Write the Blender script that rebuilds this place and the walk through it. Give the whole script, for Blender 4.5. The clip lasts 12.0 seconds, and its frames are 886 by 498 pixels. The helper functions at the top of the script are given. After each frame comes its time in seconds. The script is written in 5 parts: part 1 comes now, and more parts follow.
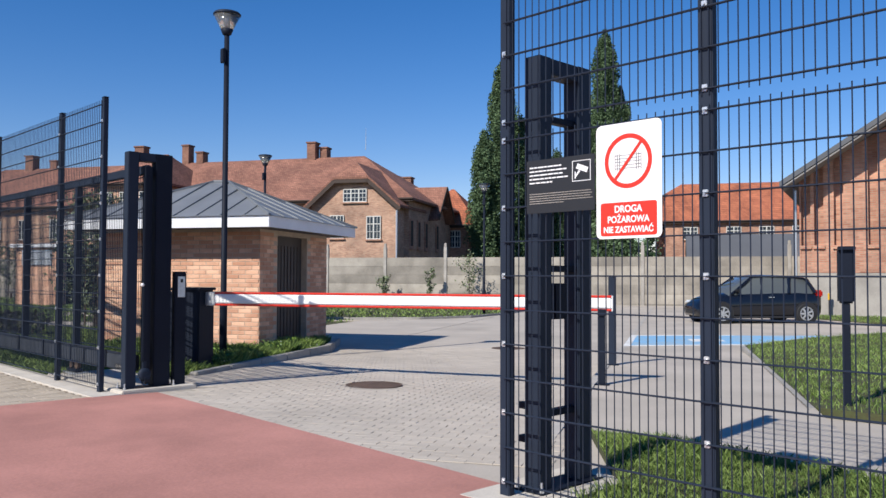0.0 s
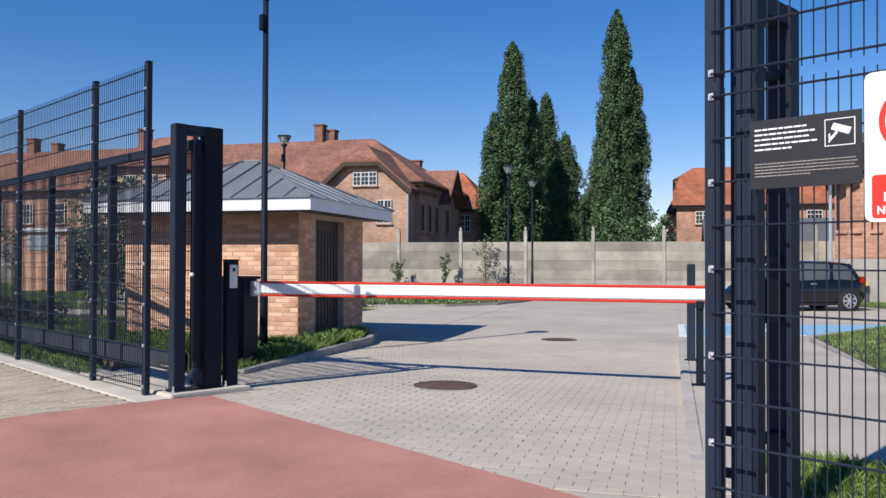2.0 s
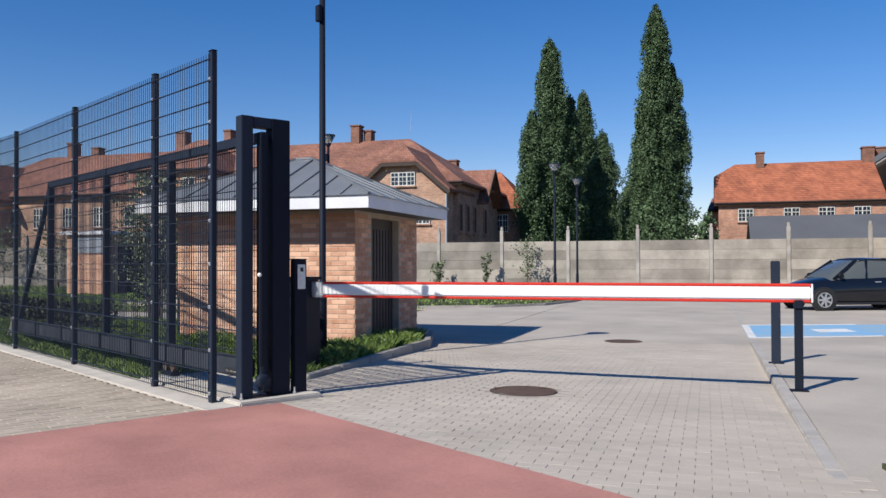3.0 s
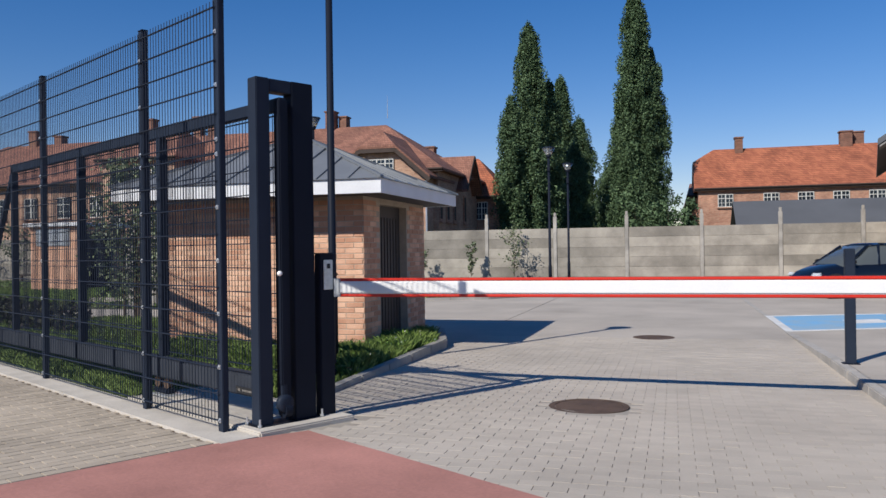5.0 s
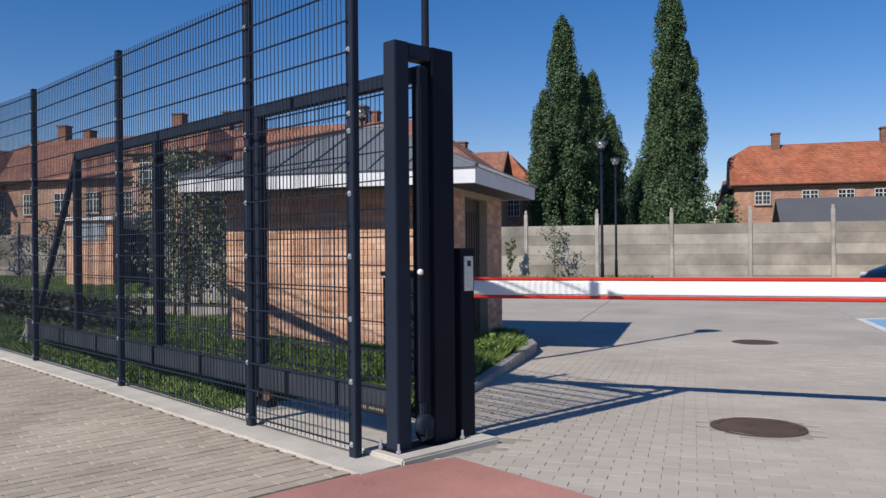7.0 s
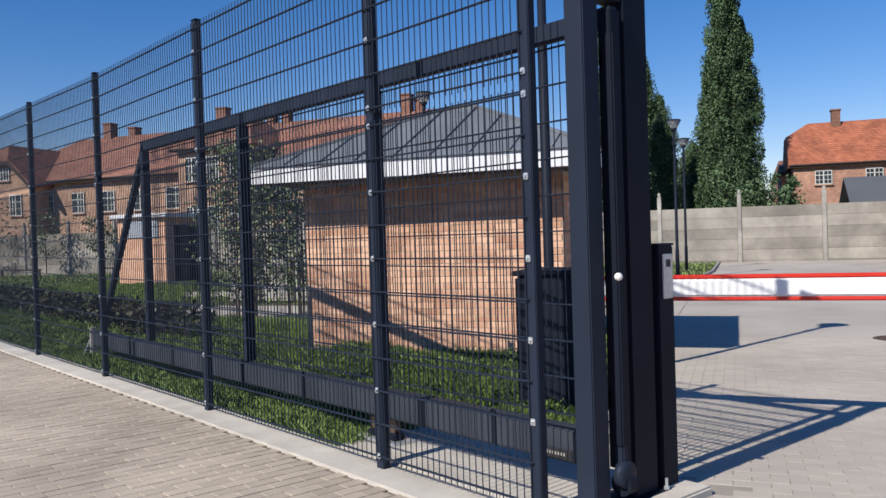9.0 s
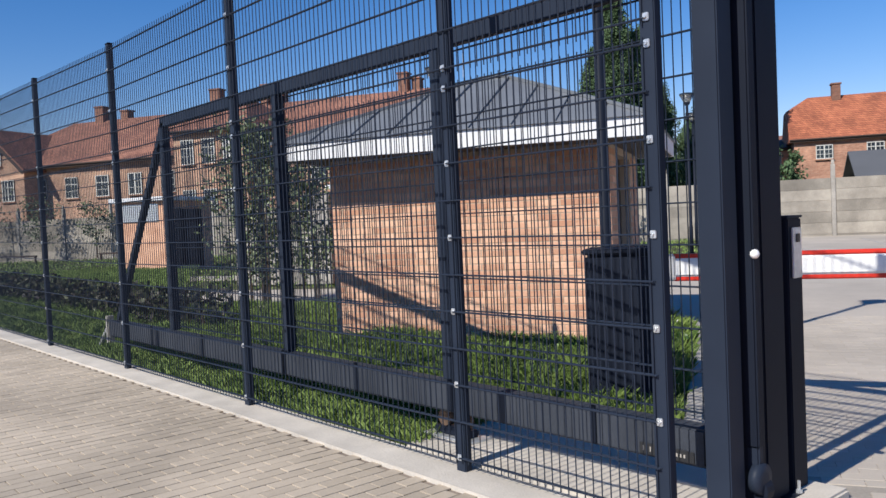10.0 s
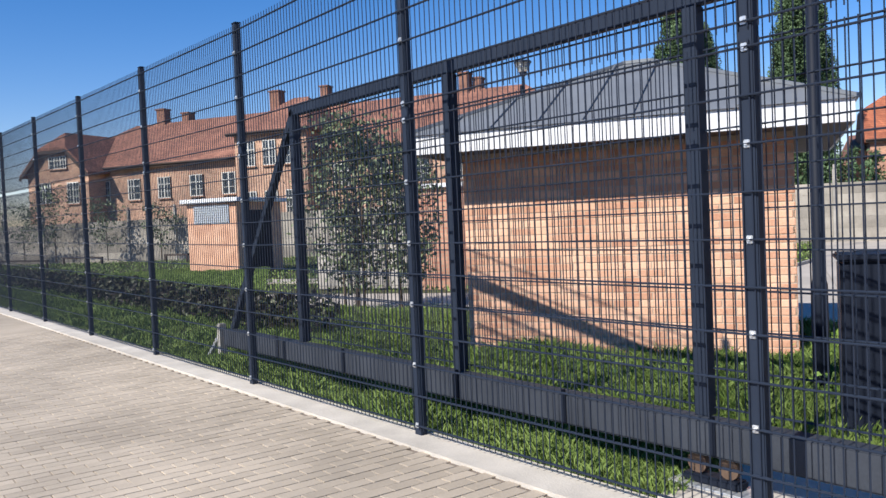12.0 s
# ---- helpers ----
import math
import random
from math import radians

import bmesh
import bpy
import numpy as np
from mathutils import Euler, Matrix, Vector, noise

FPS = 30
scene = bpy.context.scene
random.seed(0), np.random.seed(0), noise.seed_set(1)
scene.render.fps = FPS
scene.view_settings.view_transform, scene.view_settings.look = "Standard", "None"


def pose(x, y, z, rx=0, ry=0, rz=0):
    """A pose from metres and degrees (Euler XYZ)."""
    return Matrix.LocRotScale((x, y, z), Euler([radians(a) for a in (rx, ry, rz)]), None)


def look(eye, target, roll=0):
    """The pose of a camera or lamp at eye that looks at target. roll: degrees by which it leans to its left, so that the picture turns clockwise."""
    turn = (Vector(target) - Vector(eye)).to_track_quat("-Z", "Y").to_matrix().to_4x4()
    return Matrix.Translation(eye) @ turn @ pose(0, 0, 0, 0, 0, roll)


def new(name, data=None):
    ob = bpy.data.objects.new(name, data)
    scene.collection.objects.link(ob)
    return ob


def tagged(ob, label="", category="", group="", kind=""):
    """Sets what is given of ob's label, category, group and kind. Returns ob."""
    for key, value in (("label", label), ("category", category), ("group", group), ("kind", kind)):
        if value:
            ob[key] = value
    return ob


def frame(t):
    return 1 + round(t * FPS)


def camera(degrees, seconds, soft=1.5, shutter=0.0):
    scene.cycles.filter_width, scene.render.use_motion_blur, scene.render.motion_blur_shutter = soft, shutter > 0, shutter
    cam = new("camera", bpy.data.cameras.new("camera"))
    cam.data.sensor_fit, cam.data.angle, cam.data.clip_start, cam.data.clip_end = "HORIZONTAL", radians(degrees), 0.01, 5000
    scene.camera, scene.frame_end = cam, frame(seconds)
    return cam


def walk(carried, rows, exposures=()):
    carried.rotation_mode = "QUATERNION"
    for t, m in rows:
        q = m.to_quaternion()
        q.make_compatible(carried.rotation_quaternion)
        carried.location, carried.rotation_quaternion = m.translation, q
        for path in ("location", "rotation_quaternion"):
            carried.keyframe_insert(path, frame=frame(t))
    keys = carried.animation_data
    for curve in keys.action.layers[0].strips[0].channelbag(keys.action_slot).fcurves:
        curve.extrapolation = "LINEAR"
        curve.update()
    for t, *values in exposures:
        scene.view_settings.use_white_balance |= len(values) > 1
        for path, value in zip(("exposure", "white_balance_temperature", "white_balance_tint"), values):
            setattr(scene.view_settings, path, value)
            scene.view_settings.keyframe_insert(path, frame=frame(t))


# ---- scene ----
cam = camera(56.8, 12.0)
# seconds, eye, a point looked at, lean
PATH = [
    (0, (0.188, 0.068, 1.271), (-1.236, 1.47, 1.34), 0.2),
    (0.5, (-0.156, 0.104, 1.302), (-1.58, 1.507, 1.344), 0.1),
    (1, (-0.495, 0.182, 1.318), (-1.92, 1.584, 1.358), 0.1),
    (1.5, (-0.82, 0.18, 1.29), (-2.248, 1.58, 1.327), 0.2),
    (2, (-1.185, 0.169, 1.31), (-2.607, 1.575, 1.341), 0.2),
    (2.5, (-1.536, 0.195, 1.303), (-2.963, 1.596, 1.338), 0.1),
    (3, (-1.878, 0.196, 1.284), (-3.354, 1.546, 1.317), -0.2),
    (4.8, (-3.293, 0.613, 1.331), (-4.727, 2.007, 1.33), -0.7),
    (5, (-3.379, 0.612, 1.331), (-4.803, 2.016, 1.335), -0.8),
    (5.5, (-3.733, 0.695, 1.316), (-5.155, 2.101, 1.328), -0.5),
    (6, (-4.099, 0.703, 1.329), (-5.542, 2.087, 1.337), -0.4),
    (6.5, (-4.422, 0.62, 1.327), (-5.865, 2.005, 1.331), -0.6),
    (7, (-4.733, 0.572, 1.33), (-6.188, 1.944, 1.327), -0.5),
    (7.2, (-4.898, 0.581, 1.341), (-6.352, 1.954, 1.344), -1.0),
    (9, (-6.185, 0.816, 1.395), (-7.703, 2.118, 1.367), -1.8),
    (9.5, (-6.559, 0.822, 1.381), (-8.069, 2.133, 1.331), -2.2),
    (10, (-6.921, 0.786, 1.39), (-8.428, 2.099, 1.314), -2.6),
    (10.5, (-7.278, 0.714, 1.406), (-8.789, 2.023, 1.337), -2.3),
    (11, (-7.616, 0.635, 1.372), (-9.138, 1.93, 1.297), -2.1),
    (11.5, (-7.954, 0.552, 1.399), (-9.471, 1.853, 1.309), -2.0),
    (12, (-8.314, 0.609, 1.408), (-9.892, 1.835, 1.343), -2.5),
]
walk(cam, [(t, look(eye, target, lean)) for t, eye, target, lean in PATH],
     [(0, 0.2), (2.5, 0.15), (5.0, -0.1), (7.0, -0.09), (9.0, 0.1), (10.5, 0.27), (12.0, 0.46)])

# ---- world, sun ----
SUN_EL, SUN_AZ = 39.5, 177.2          # height over the horizon; compass turn from +y towards +x
world = bpy.data.worlds.new("sky")
scene.world = world
world.use_nodes = True
wn, wl = world.node_tree.nodes, world.node_tree.links
wn.clear()
sky = wn.new("ShaderNodeTexSky")
sky.sky_type, sky.sun_disc = "NISHITA", False
sky.sun_elevation, sky.sun_rotation = radians(SUN_EL), radians(SUN_AZ)
sky.air_density, sky.dust_density, sky.ozone_density = 1.0, 0.0, 2.0
bgn = wn.new("ShaderNodeBackground")
bgn.inputs["Strength"].default_value = 0.092
wo = wn.new("ShaderNodeOutputWorld")
hsv = wn.new("ShaderNodeHueSaturation")
hsv.inputs["Saturation"].default_value = 1.42
wl.new(sky.outputs["Color"], hsv.inputs["Color"])
tone = wn.new("ShaderNodeMix")
tone.data_type, tone.blend_type = "RGBA", "MULTIPLY"
tone.inputs["Factor"].default_value = 1.0
tone.inputs["B"].default_value = (1.02, 0.93, 1.14, 1)
wl.new(hsv.outputs["Color"], tone.inputs["A"])
wl.new(tone.outputs["Result"], bgn.inputs["Color"])
wl.new(bgn.outputs["Background"], wo.inputs["Surface"])
sun_data = bpy.data.lights.new("sun", "SUN")
sun_data.energy, sun_data.angle, sun_data.color = 5.0, radians(0.53), (1.0, 0.95, 0.87)
sun = new("sun", sun_data)
sa, se = radians(SUN_AZ), radians(SUN_EL)
sun.matrix_world = look((60 * math.sin(sa) * math.cos(se), 60 * math.cos(sa) * math.cos(se), 60 * math.sin(se)), (0, 0, 0))

# ---- materials ----


def mat(name, color, rough=0.7, metal=0.0, var=0.25, scale=6.0, fine=60.0, bump=0.15, piece=0.0, island=0.0, dark=None, spec=0.4, dirt=0.0):
    """A painted or mineral surface: two scales of noise on colour and relief, and a change from piece to piece."""
    m = bpy.data.materials.new(name)
    m.use_nodes = True
    n, l = m.node_tree.nodes, m.node_tree.links
    b = n["Principled BSDF"]
    b.inputs["Metallic"].default_value = metal
    b.inputs["Specular IOR Level"].default_value = spec
    tc = n.new("ShaderNodeTexCoord")
    src = n.new("ShaderNodeNewGeometry").outputs["Position"] if scale > 0 else tc.outputs["Object"]
    big = n.new("ShaderNodeTexNoise")
    big.inputs["Scale"].default_value = abs(scale)
    big.inputs["Detail"].default_value = 5
    small = n.new("ShaderNodeTexNoise")
    small.inputs["Scale"].default_value = fine
    small.inputs["Detail"].default_value = 3
    l.new(src, big.inputs["Vector"])
    l.new(src, small.inputs["Vector"])
    dk = dark if dark else tuple(c * (1 - var) for c in color)
    lt = tuple(min(0.95, c * (1 + var * 0.6)) for c in color)
    ramp = n.new("ShaderNodeValToRGB")
    ramp.color_ramp.elements[0].position, ramp.color_ramp.elements[1].position = 0.32, 0.68
    ramp.color_ramp.elements[0].color, ramp.color_ramp.elements[1].color = (*dk, 1), (*lt, 1)
    add = n.new("ShaderNodeMath")
    add.operation = "MULTIPLY_ADD"
    add.inputs[1].default_value = 0.35
    l.new(small.outputs["Fac"], add.inputs[0])
    half = n.new("ShaderNodeMath")
    half.operation = "MULTIPLY"
    half.inputs[1].default_value = 0.65
    l.new(big.outputs["Fac"], half.inputs[0])
    l.new(half.outputs[0], add.inputs[2])
    fac = add.outputs[0]
    for amount, kind in ((piece, "o"), (island, "i")):
        if amount:
            rnd = n.new("ShaderNodeObjectInfo").outputs["Random"] if kind == "o" else n.new("ShaderNodeNewGeometry").outputs["Random Per Island"]
            ma = n.new("ShaderNodeMath")
            ma.operation = "MULTIPLY_ADD"
            ma.inputs[1].default_value = amount
            l.new(rnd, ma.inputs[0])
            sub = n.new("ShaderNodeMath")
            sub.operation = "SUBTRACT"
            sub.inputs[1].default_value = amount / 2
            l.new(fac, sub.inputs[0])
            l.new(sub.outputs[0], ma.inputs[2])
            fac = ma.outputs[0]
    l.new(fac, ramp.inputs["Fac"])
    col = ramp.outputs["Color"]
    if dirt:
        st = n.new("ShaderNodeTexNoise")
        st.inputs["Scale"].default_value = 0.7
        st.inputs["Detail"].default_value = 8
        st.inputs["Roughness"].default_value = 0.65
        l.new(src, st.inputs["Vector"])
        sr = n.new("ShaderNodeValToRGB")
        sr.color_ramp.elements[0].position, sr.color_ramp.elements[1].position = 0.42, 0.7
        sr.color_ramp.elements[0].color, sr.color_ramp.elements[1].color = (1, 1, 1, 1), (1 - dirt, 1 - dirt, 1 - dirt, 1)
        l.new(st.outputs["Fac"], sr.inputs["Fac"])
        mx = n.new("ShaderNodeMix")
        mx.data_type, mx.blend_type = "RGBA", "MULTIPLY"
        mx.inputs["Factor"].default_value = 1
        l.new(col, mx.inputs["A"])
        l.new(sr.outputs["Color"], mx.inputs["B"])
        col = mx.outputs["Result"]
    l.new(col, b.inputs["Base Color"])
    rr = n.new("ShaderNodeMapRange")
    rr.inputs["To Min"].default_value, rr.inputs["To Max"].default_value = max(0.02, rough - 0.1), min(1, rough + 0.1)
    l.new(small.outputs["Fac"], rr.inputs["Value"])
    l.new(rr.outputs["Result"], b.inputs["Roughness"])
    if bump:
        bp = n.new("ShaderNodeBump")
        bp.inputs["Strength"].default_value, bp.inputs["Distance"].default_value = bump, 0.01
        l.new(small.outputs["Fac"], bp.inputs["Height"])
        l.new(bp.outputs["Normal"], b.inputs["Normal"])
    return m


def far_bricks(name, colors, mortar, w, h, axis_turn=0.0, gap=0.012, bias=0.0, rough=0.85, bump=0.4):
    """Courses of brick or rows of roof tile on surfaces that stay far off, laid by height and the run along the wall."""
    m = mat(name, colors[0], rough)
    n, l = m.node_tree.nodes, m.node_tree.links
    b = n["Principled BSDF"]
    tc = n.new("ShaderNodeTexCoord")
    sep = n.new("ShaderNodeSeparateXYZ")
    l.new(tc.outputs["Object"], sep.inputs[0])
    run = n.new("ShaderNodeMath")
    l.new(sep.outputs["X"], run.inputs[0])
    l.new(sep.outputs["Y"], run.inputs[1])
    com = n.new("ShaderNodeCombineXYZ")
    l.new(run.outputs[0], com.inputs["X"])
    l.new(sep.outputs["Z"], com.inputs["Y"])
    br = n.new("ShaderNodeTexBrick")
    br.inputs["Scale"].default_value = 1
    br.inputs["Brick Width"].default_value, br.inputs["Row Height"].default_value = w, h
    br.inputs["Mortar Size"].default_value, br.inputs["Bias"].default_value = gap, bias
    br.inputs["Color1"].default_value, br.inputs["Color2"].default_value = (*colors[0], 1), (*colors[1], 1)
    br.inputs["Mortar"].default_value = (*mortar, 1)
    l.new(com.outputs[0], br.inputs["Vector"])
    ns = n.new("ShaderNodeTexNoise")
    ns.inputs["Scale"].default_value, ns.inputs["Detail"].default_value = 0.5, 9
    ns.inputs["Roughness"].default_value = 0.7
    l.new(tc.outputs["Object"], ns.inputs["Vector"])
    rp = n.new("ShaderNodeValToRGB")
    rp.color_ramp.elements[0].position, rp.color_ramp.elements[1].position = 0.3, 0.7
    rp.color_ramp.elements[0].color, rp.color_ramp.elements[1].color = (0.5, 0.48, 0.47, 1), (1.2, 1.16, 1.08, 1)
    l.new(ns.outputs["Fac"], rp.inputs["Fac"])
    mx = n.new("ShaderNodeMix")
    mx.data_type, mx.blend_type = "RGBA", "MULTIPLY"
    mx.inputs["Factor"].default_value = 1
    l.new(br.outputs["Color"], mx.inputs["A"])
    l.new(rp.outputs["Color"], mx.inputs["B"])
    l.new(mx.outputs["Result"], b.inputs["Base Color"])
    bp = n.new("ShaderNodeBump")
    bp.inputs["Strength"].default_value, bp.inputs["Distance"].default_value, bp.invert = bump, 0.02, True
    l.new(br.outputs["Fac"], bp.inputs["Height"])
    l.new(bp.outputs["Normal"], b.inputs["Normal"])
    return m


def glass_mat(name, tint, rough=0.03):
    m = bpy.data.materials.new(name)
    m.use_nodes = True
    b = m.node_tree.nodes["Principled BSDF"]
    b.inputs["Base Color"].default_value = (*tint, 1)
    b.inputs["Roughness"].default_value = rough
    b.inputs["Specular IOR Level"].default_value = 0.6
    return m


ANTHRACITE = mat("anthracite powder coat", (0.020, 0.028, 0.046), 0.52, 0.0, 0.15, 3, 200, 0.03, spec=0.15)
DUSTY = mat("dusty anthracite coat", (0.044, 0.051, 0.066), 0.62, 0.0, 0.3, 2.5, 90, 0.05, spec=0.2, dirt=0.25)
ANTHRACITE_DARK = mat("dark anthracite", (0.011, 0.015, 0.026), 0.55, 0.0, 0.15, 3, 200, 0.03, spec=0.12)
GALV = mat("galvanised steel", (0.62, 0.64, 0.66), 0.35, 0.6, 0.2, 30, 200, 0.05)
CONCRETE = mat("pale concrete kerb", (0.58, 0.53, 0.46), 0.9, 0, 0.22, 3, 90, 0.3, dirt=0.2)
KERB_GREY = mat("grey concrete kerb", (0.36, 0.34, 0.31), 0.9, 0, 0.22, 4, 90, 0.3, dirt=0.2)
WALL_CONC = mat("weathered concrete wall", (0.37, 0.335, 0.285), 0.92, 0, 0.35, 0.9, 35, 0.3, piece=0.35, dirt=0.35)
WALL_POST = mat("weathered concrete post", (0.42, 0.39, 0.35), 0.92, 0, 0.3, 2.0, 35, 0.3, piece=0.2, dirt=0.3)
PATH = mat("beige paving joints", (0.22, 0.18, 0.145), 0.92, 0, 0.3, 1.2, 60, 0.3)
PATH_BLOCK = mat("beige paving block", (0.50, 0.42, 0.325), 0.85, 0, 0.25, 0.8, 120, 0.25, piece=0.16, island=0.16, dirt=0.18)
YARD = mat("grey paving", (0.46, 0.41, 0.35), 0.92, 0, 0.18, 0.6, 60, 0.25, dirt=0.15)
JOINT = mat("dark sanded joints", (0.36, 0.32, 0.27), 0.95, 0, 0.25, 1.5, 60, 0.3)
YARD_BLOCK = mat("grey paving block", (0.49, 0.432, 0.362), 0.85, 0, 0.16, 0.6, 120, 0.25, piece=0.15, island=0.15, dirt=0.15)
RED = mat("worn red paving", (0.46, 0.215, 0.175), 0.85, 0, 0.22, 1.1, 40, 0.25, dirt=0.22)
BRICK = mat("orange clinker brick", (0.66, 0.405, 0.275), 0.8, 0, 0.3, 3, 60, 0.35, piece=0.4, island=0.4, dark=(0.50, 0.255, 0.16))
MORTAR = mat("pale mortar", (0.47, 0.37, 0.285), 0.95, 0, 0.2, 6, 90, 0.3)
ZINC = mat("grey standing seam zinc", (0.22, 0.232, 0.245), 0.5, 0.3, 0.18, 1.5, 40, 0.05)
FASCIA = mat("pale sheet metal fascia", (0.74, 0.75, 0.77), 0.45, 0.0, 0.1, 2, 40, 0.04)
SOFFIT = mat("dark soffit boards", (0.09, 0.08, 0.075), 0.7, 0, 0.2, 3, 40, 0.1)
DOOR = mat("dark brown door", (0.05, 0.043, 0.04), 0.55, 0, 0.2, 4, 60, 0.08)
WHITE = mat("white painted aluminium", (0.80, 0.80, 0.79), 0.45, 0, 0.06, 2, 60, 0.02, spec=0.35)
RED_PAINT = mat("red reflective film", (0.62, 0.035, 0.02), 0.4, 0, 0.08, 3, 60, 0.02)
SIGN_WHITE = mat("white sign sheet", (0.82, 0.82, 0.82), 0.4, 0, 0.03, 3, 60, 0.0)
SIGN_BLACK = mat("black sign sheet", (0.02, 0.021, 0.024), 0.45, 0, 0.05, 3, 60, 0.0)
LINE_GREY = mat("dark grey print", (0.06, 0.06, 0.07), 0.5, 0, 0.05, 3, 60, 0.0)
SOIL = mat("dark soil and turf", (0.055, 0.07, 0.022), 0.95, 0, 0.5, 2.5, 40, 0.5, dark=(0.05, 0.04, 0.022))
GRASS = mat("green grass blades", (0.165, 0.225, 0.06), 0.6, 0, 0.45, 0.9, 8, 0, island=0.5, dark=(0.07, 0.12, 0.02))
LEAF = mat("poplar leaves", (0.105, 0.158, 0.078), 0.65, 0, 0.5, 0.7, 4, 0, island=0.4, dark=(0.030, 0.056, 0.026), spec=0.15)
SHRUB = mat("shrub leaves", (0.15, 0.18, 0.095), 0.5, 0, 0.5, 2, 9, 0, island=0.6, dark=(0.05, 0.072, 0.035))
HEDGE = mat("dark hedge leaves", (0.055, 0.065, 0.030), 0.55, 0, 0.5, 2, 9, 0, island=0.6, dark=(0.03, 0.022, 0.016))
BARK = mat("grey brown bark", (0.10, 0.075, 0.055), 0.9, 0, 0.4, 5, 40, 0.5)
IRON = mat("rusty cast iron", (0.13, 0.085, 0.06), 0.75, 0.3, 0.4, 5, 60, 0.4)
BLUE = mat("worn blue road paint", (0.13, 0.37, 0.62), 0.75, 0, 0.25, 2.4, 40, 0.15, dark=(0.33, 0.42, 0.47))
ROAD_WHITE = mat("worn white road paint", (0.68, 0.68, 0.66), 0.8, 0, 0.2, 3, 40, 0.15)
ROAD_EDGE = mat("pale flush kerb", (0.44, 0.41, 0.37), 0.9, 0, 0.2, 4, 90, 0.3, dirt=0.2)
LAMP_GLASS = glass_mat("clear lamp glass", (0.93, 0.95, 0.96), 0.08)
LAMP_GLASS.node_tree.nodes["Principled BSDF"].inputs["Transmission Weight"].default_value = 0.92
OLD_BRICK = far_bricks("old red brick", ((0.60, 0.315, 0.225), (0.42, 0.18, 0.125)), (0.42, 0.31, 0.23), 0.27, 0.08)
CHIMNEY_BRICK = far_bricks("dark chimney brick", ((0.33, 0.16, 0.115), (0.22, 0.095, 0.07)), (0.22, 0.15, 0.115), 0.27, 0.08)
OLD_BRICK_PALE = far_bricks("old pale brick", ((0.60, 0.37, 0.265), (0.43, 0.22, 0.155)), (0.47, 0.37, 0.29), 0.27, 0.08)
TILE = far_bricks("old clay roof tile", ((0.38, 0.19, 0.138), (0.27, 0.122, 0.09)), (0.15, 0.075, 0.055), 0.19, 0.17, gap=0.016)
TILE_NEW = far_bricks("orange clay roof tile", ((0.54, 0.19, 0.10), (0.37, 0.12, 0.068)), (0.19, 0.07, 0.045), 0.22, 0.2, gap=0.016)
SOFFIT_GREY = mat("grey eaves boards", (0.24, 0.23, 0.22), 0.85, 0, 0.2, 2, 40, 0.1)
PLASTER = mat("grey plaster", (0.40, 0.37, 0.33), 0.92, 0, 0.25, 0.8, 30, 0.2, dirt=0.3)
DARK_WOOD = mat("dark brown eaves wood", (0.06, 0.042, 0.034), 0.8, 0, 0.2, 3, 40, 0.1)
GREY_ROOF = mat("grey roofing felt", (0.10, 0.105, 0.115), 0.75, 0, 0.15, 0.6, 30, 0.1)
WIN_WHITE = mat("white window paint", (0.62, 0.61, 0.57), 0.6, 0, 0.1, 3, 40, 0.05)
WIN_GLASS = glass_mat("dark window glass", (0.02, 0.026, 0.035))
CAR_PAINT = glass_mat("black blue car paint", (0.006, 0.008, 0.014), 0.12)
CAR_GLASS = glass_mat("car glass", (0.085, 0.095, 0.095), 0.03)
RUBBER = mat("black rubber", (0.018, 0.018, 0.019), 0.75, 0, 0.1, 20, 80, 0.1)
PLASTIC = mat("black plastic", (0.02, 0.02, 0.022), 0.5, 0, 0.1, 20, 80, 0.05)
ALLOY = mat("silver alloy", (0.65, 0.66, 0.68), 0.3, 0.8, 0.1, 20, 80, 0.02)
LAMP_RED = glass_mat("red lamp lens", (0.42, 0.01, 0.008), 0.1)
LAMP_CLEAR = glass_mat("clear lamp lens", (0.62, 0.66, 0.7), 0.08)
YELLOW = mat("yellow plastic", (0.75, 0.45, 0.03), 0.5, 0, 0.1, 10, 60, 0.05)
DIFFUSER = mat("milky lamp glass", (0.42, 0.42, 0.41), 0.3, 0, 0.05, 10, 60, 0.0)

# ---- mesh helpers ----


def mesh_from(bm, name, material):
    me = bpy.data.meshes.new(name)
    bm.to_mesh(me)
    bm.free()
    me.materials.append(material)
    return me


def part(name, bm, material, parent=None, label="", smooth=False):
    """Links a bmesh as one mesh object under a thing or a part."""
    me = mesh_from(bm, name, material)
    if smooth:
        for p in me.polygons:
            p.use_smooth = True
    ob = new(name, me)
    if parent is not None:
        ob.parent = parent
    if label:
        ob["label"] = label
    return ob


def piece(name, me, parent, m=None):
    ob = new(name, me)
    ob.parent = parent
    if m is not None:
        ob.matrix_basis = m
    return ob


def thing(name, m, label, category, group="", kind=""):
    ob = new(name)
    ob.matrix_basis = m
    ob.empty_display_size = 0.2
    return tagged(ob, label, category, group, kind)


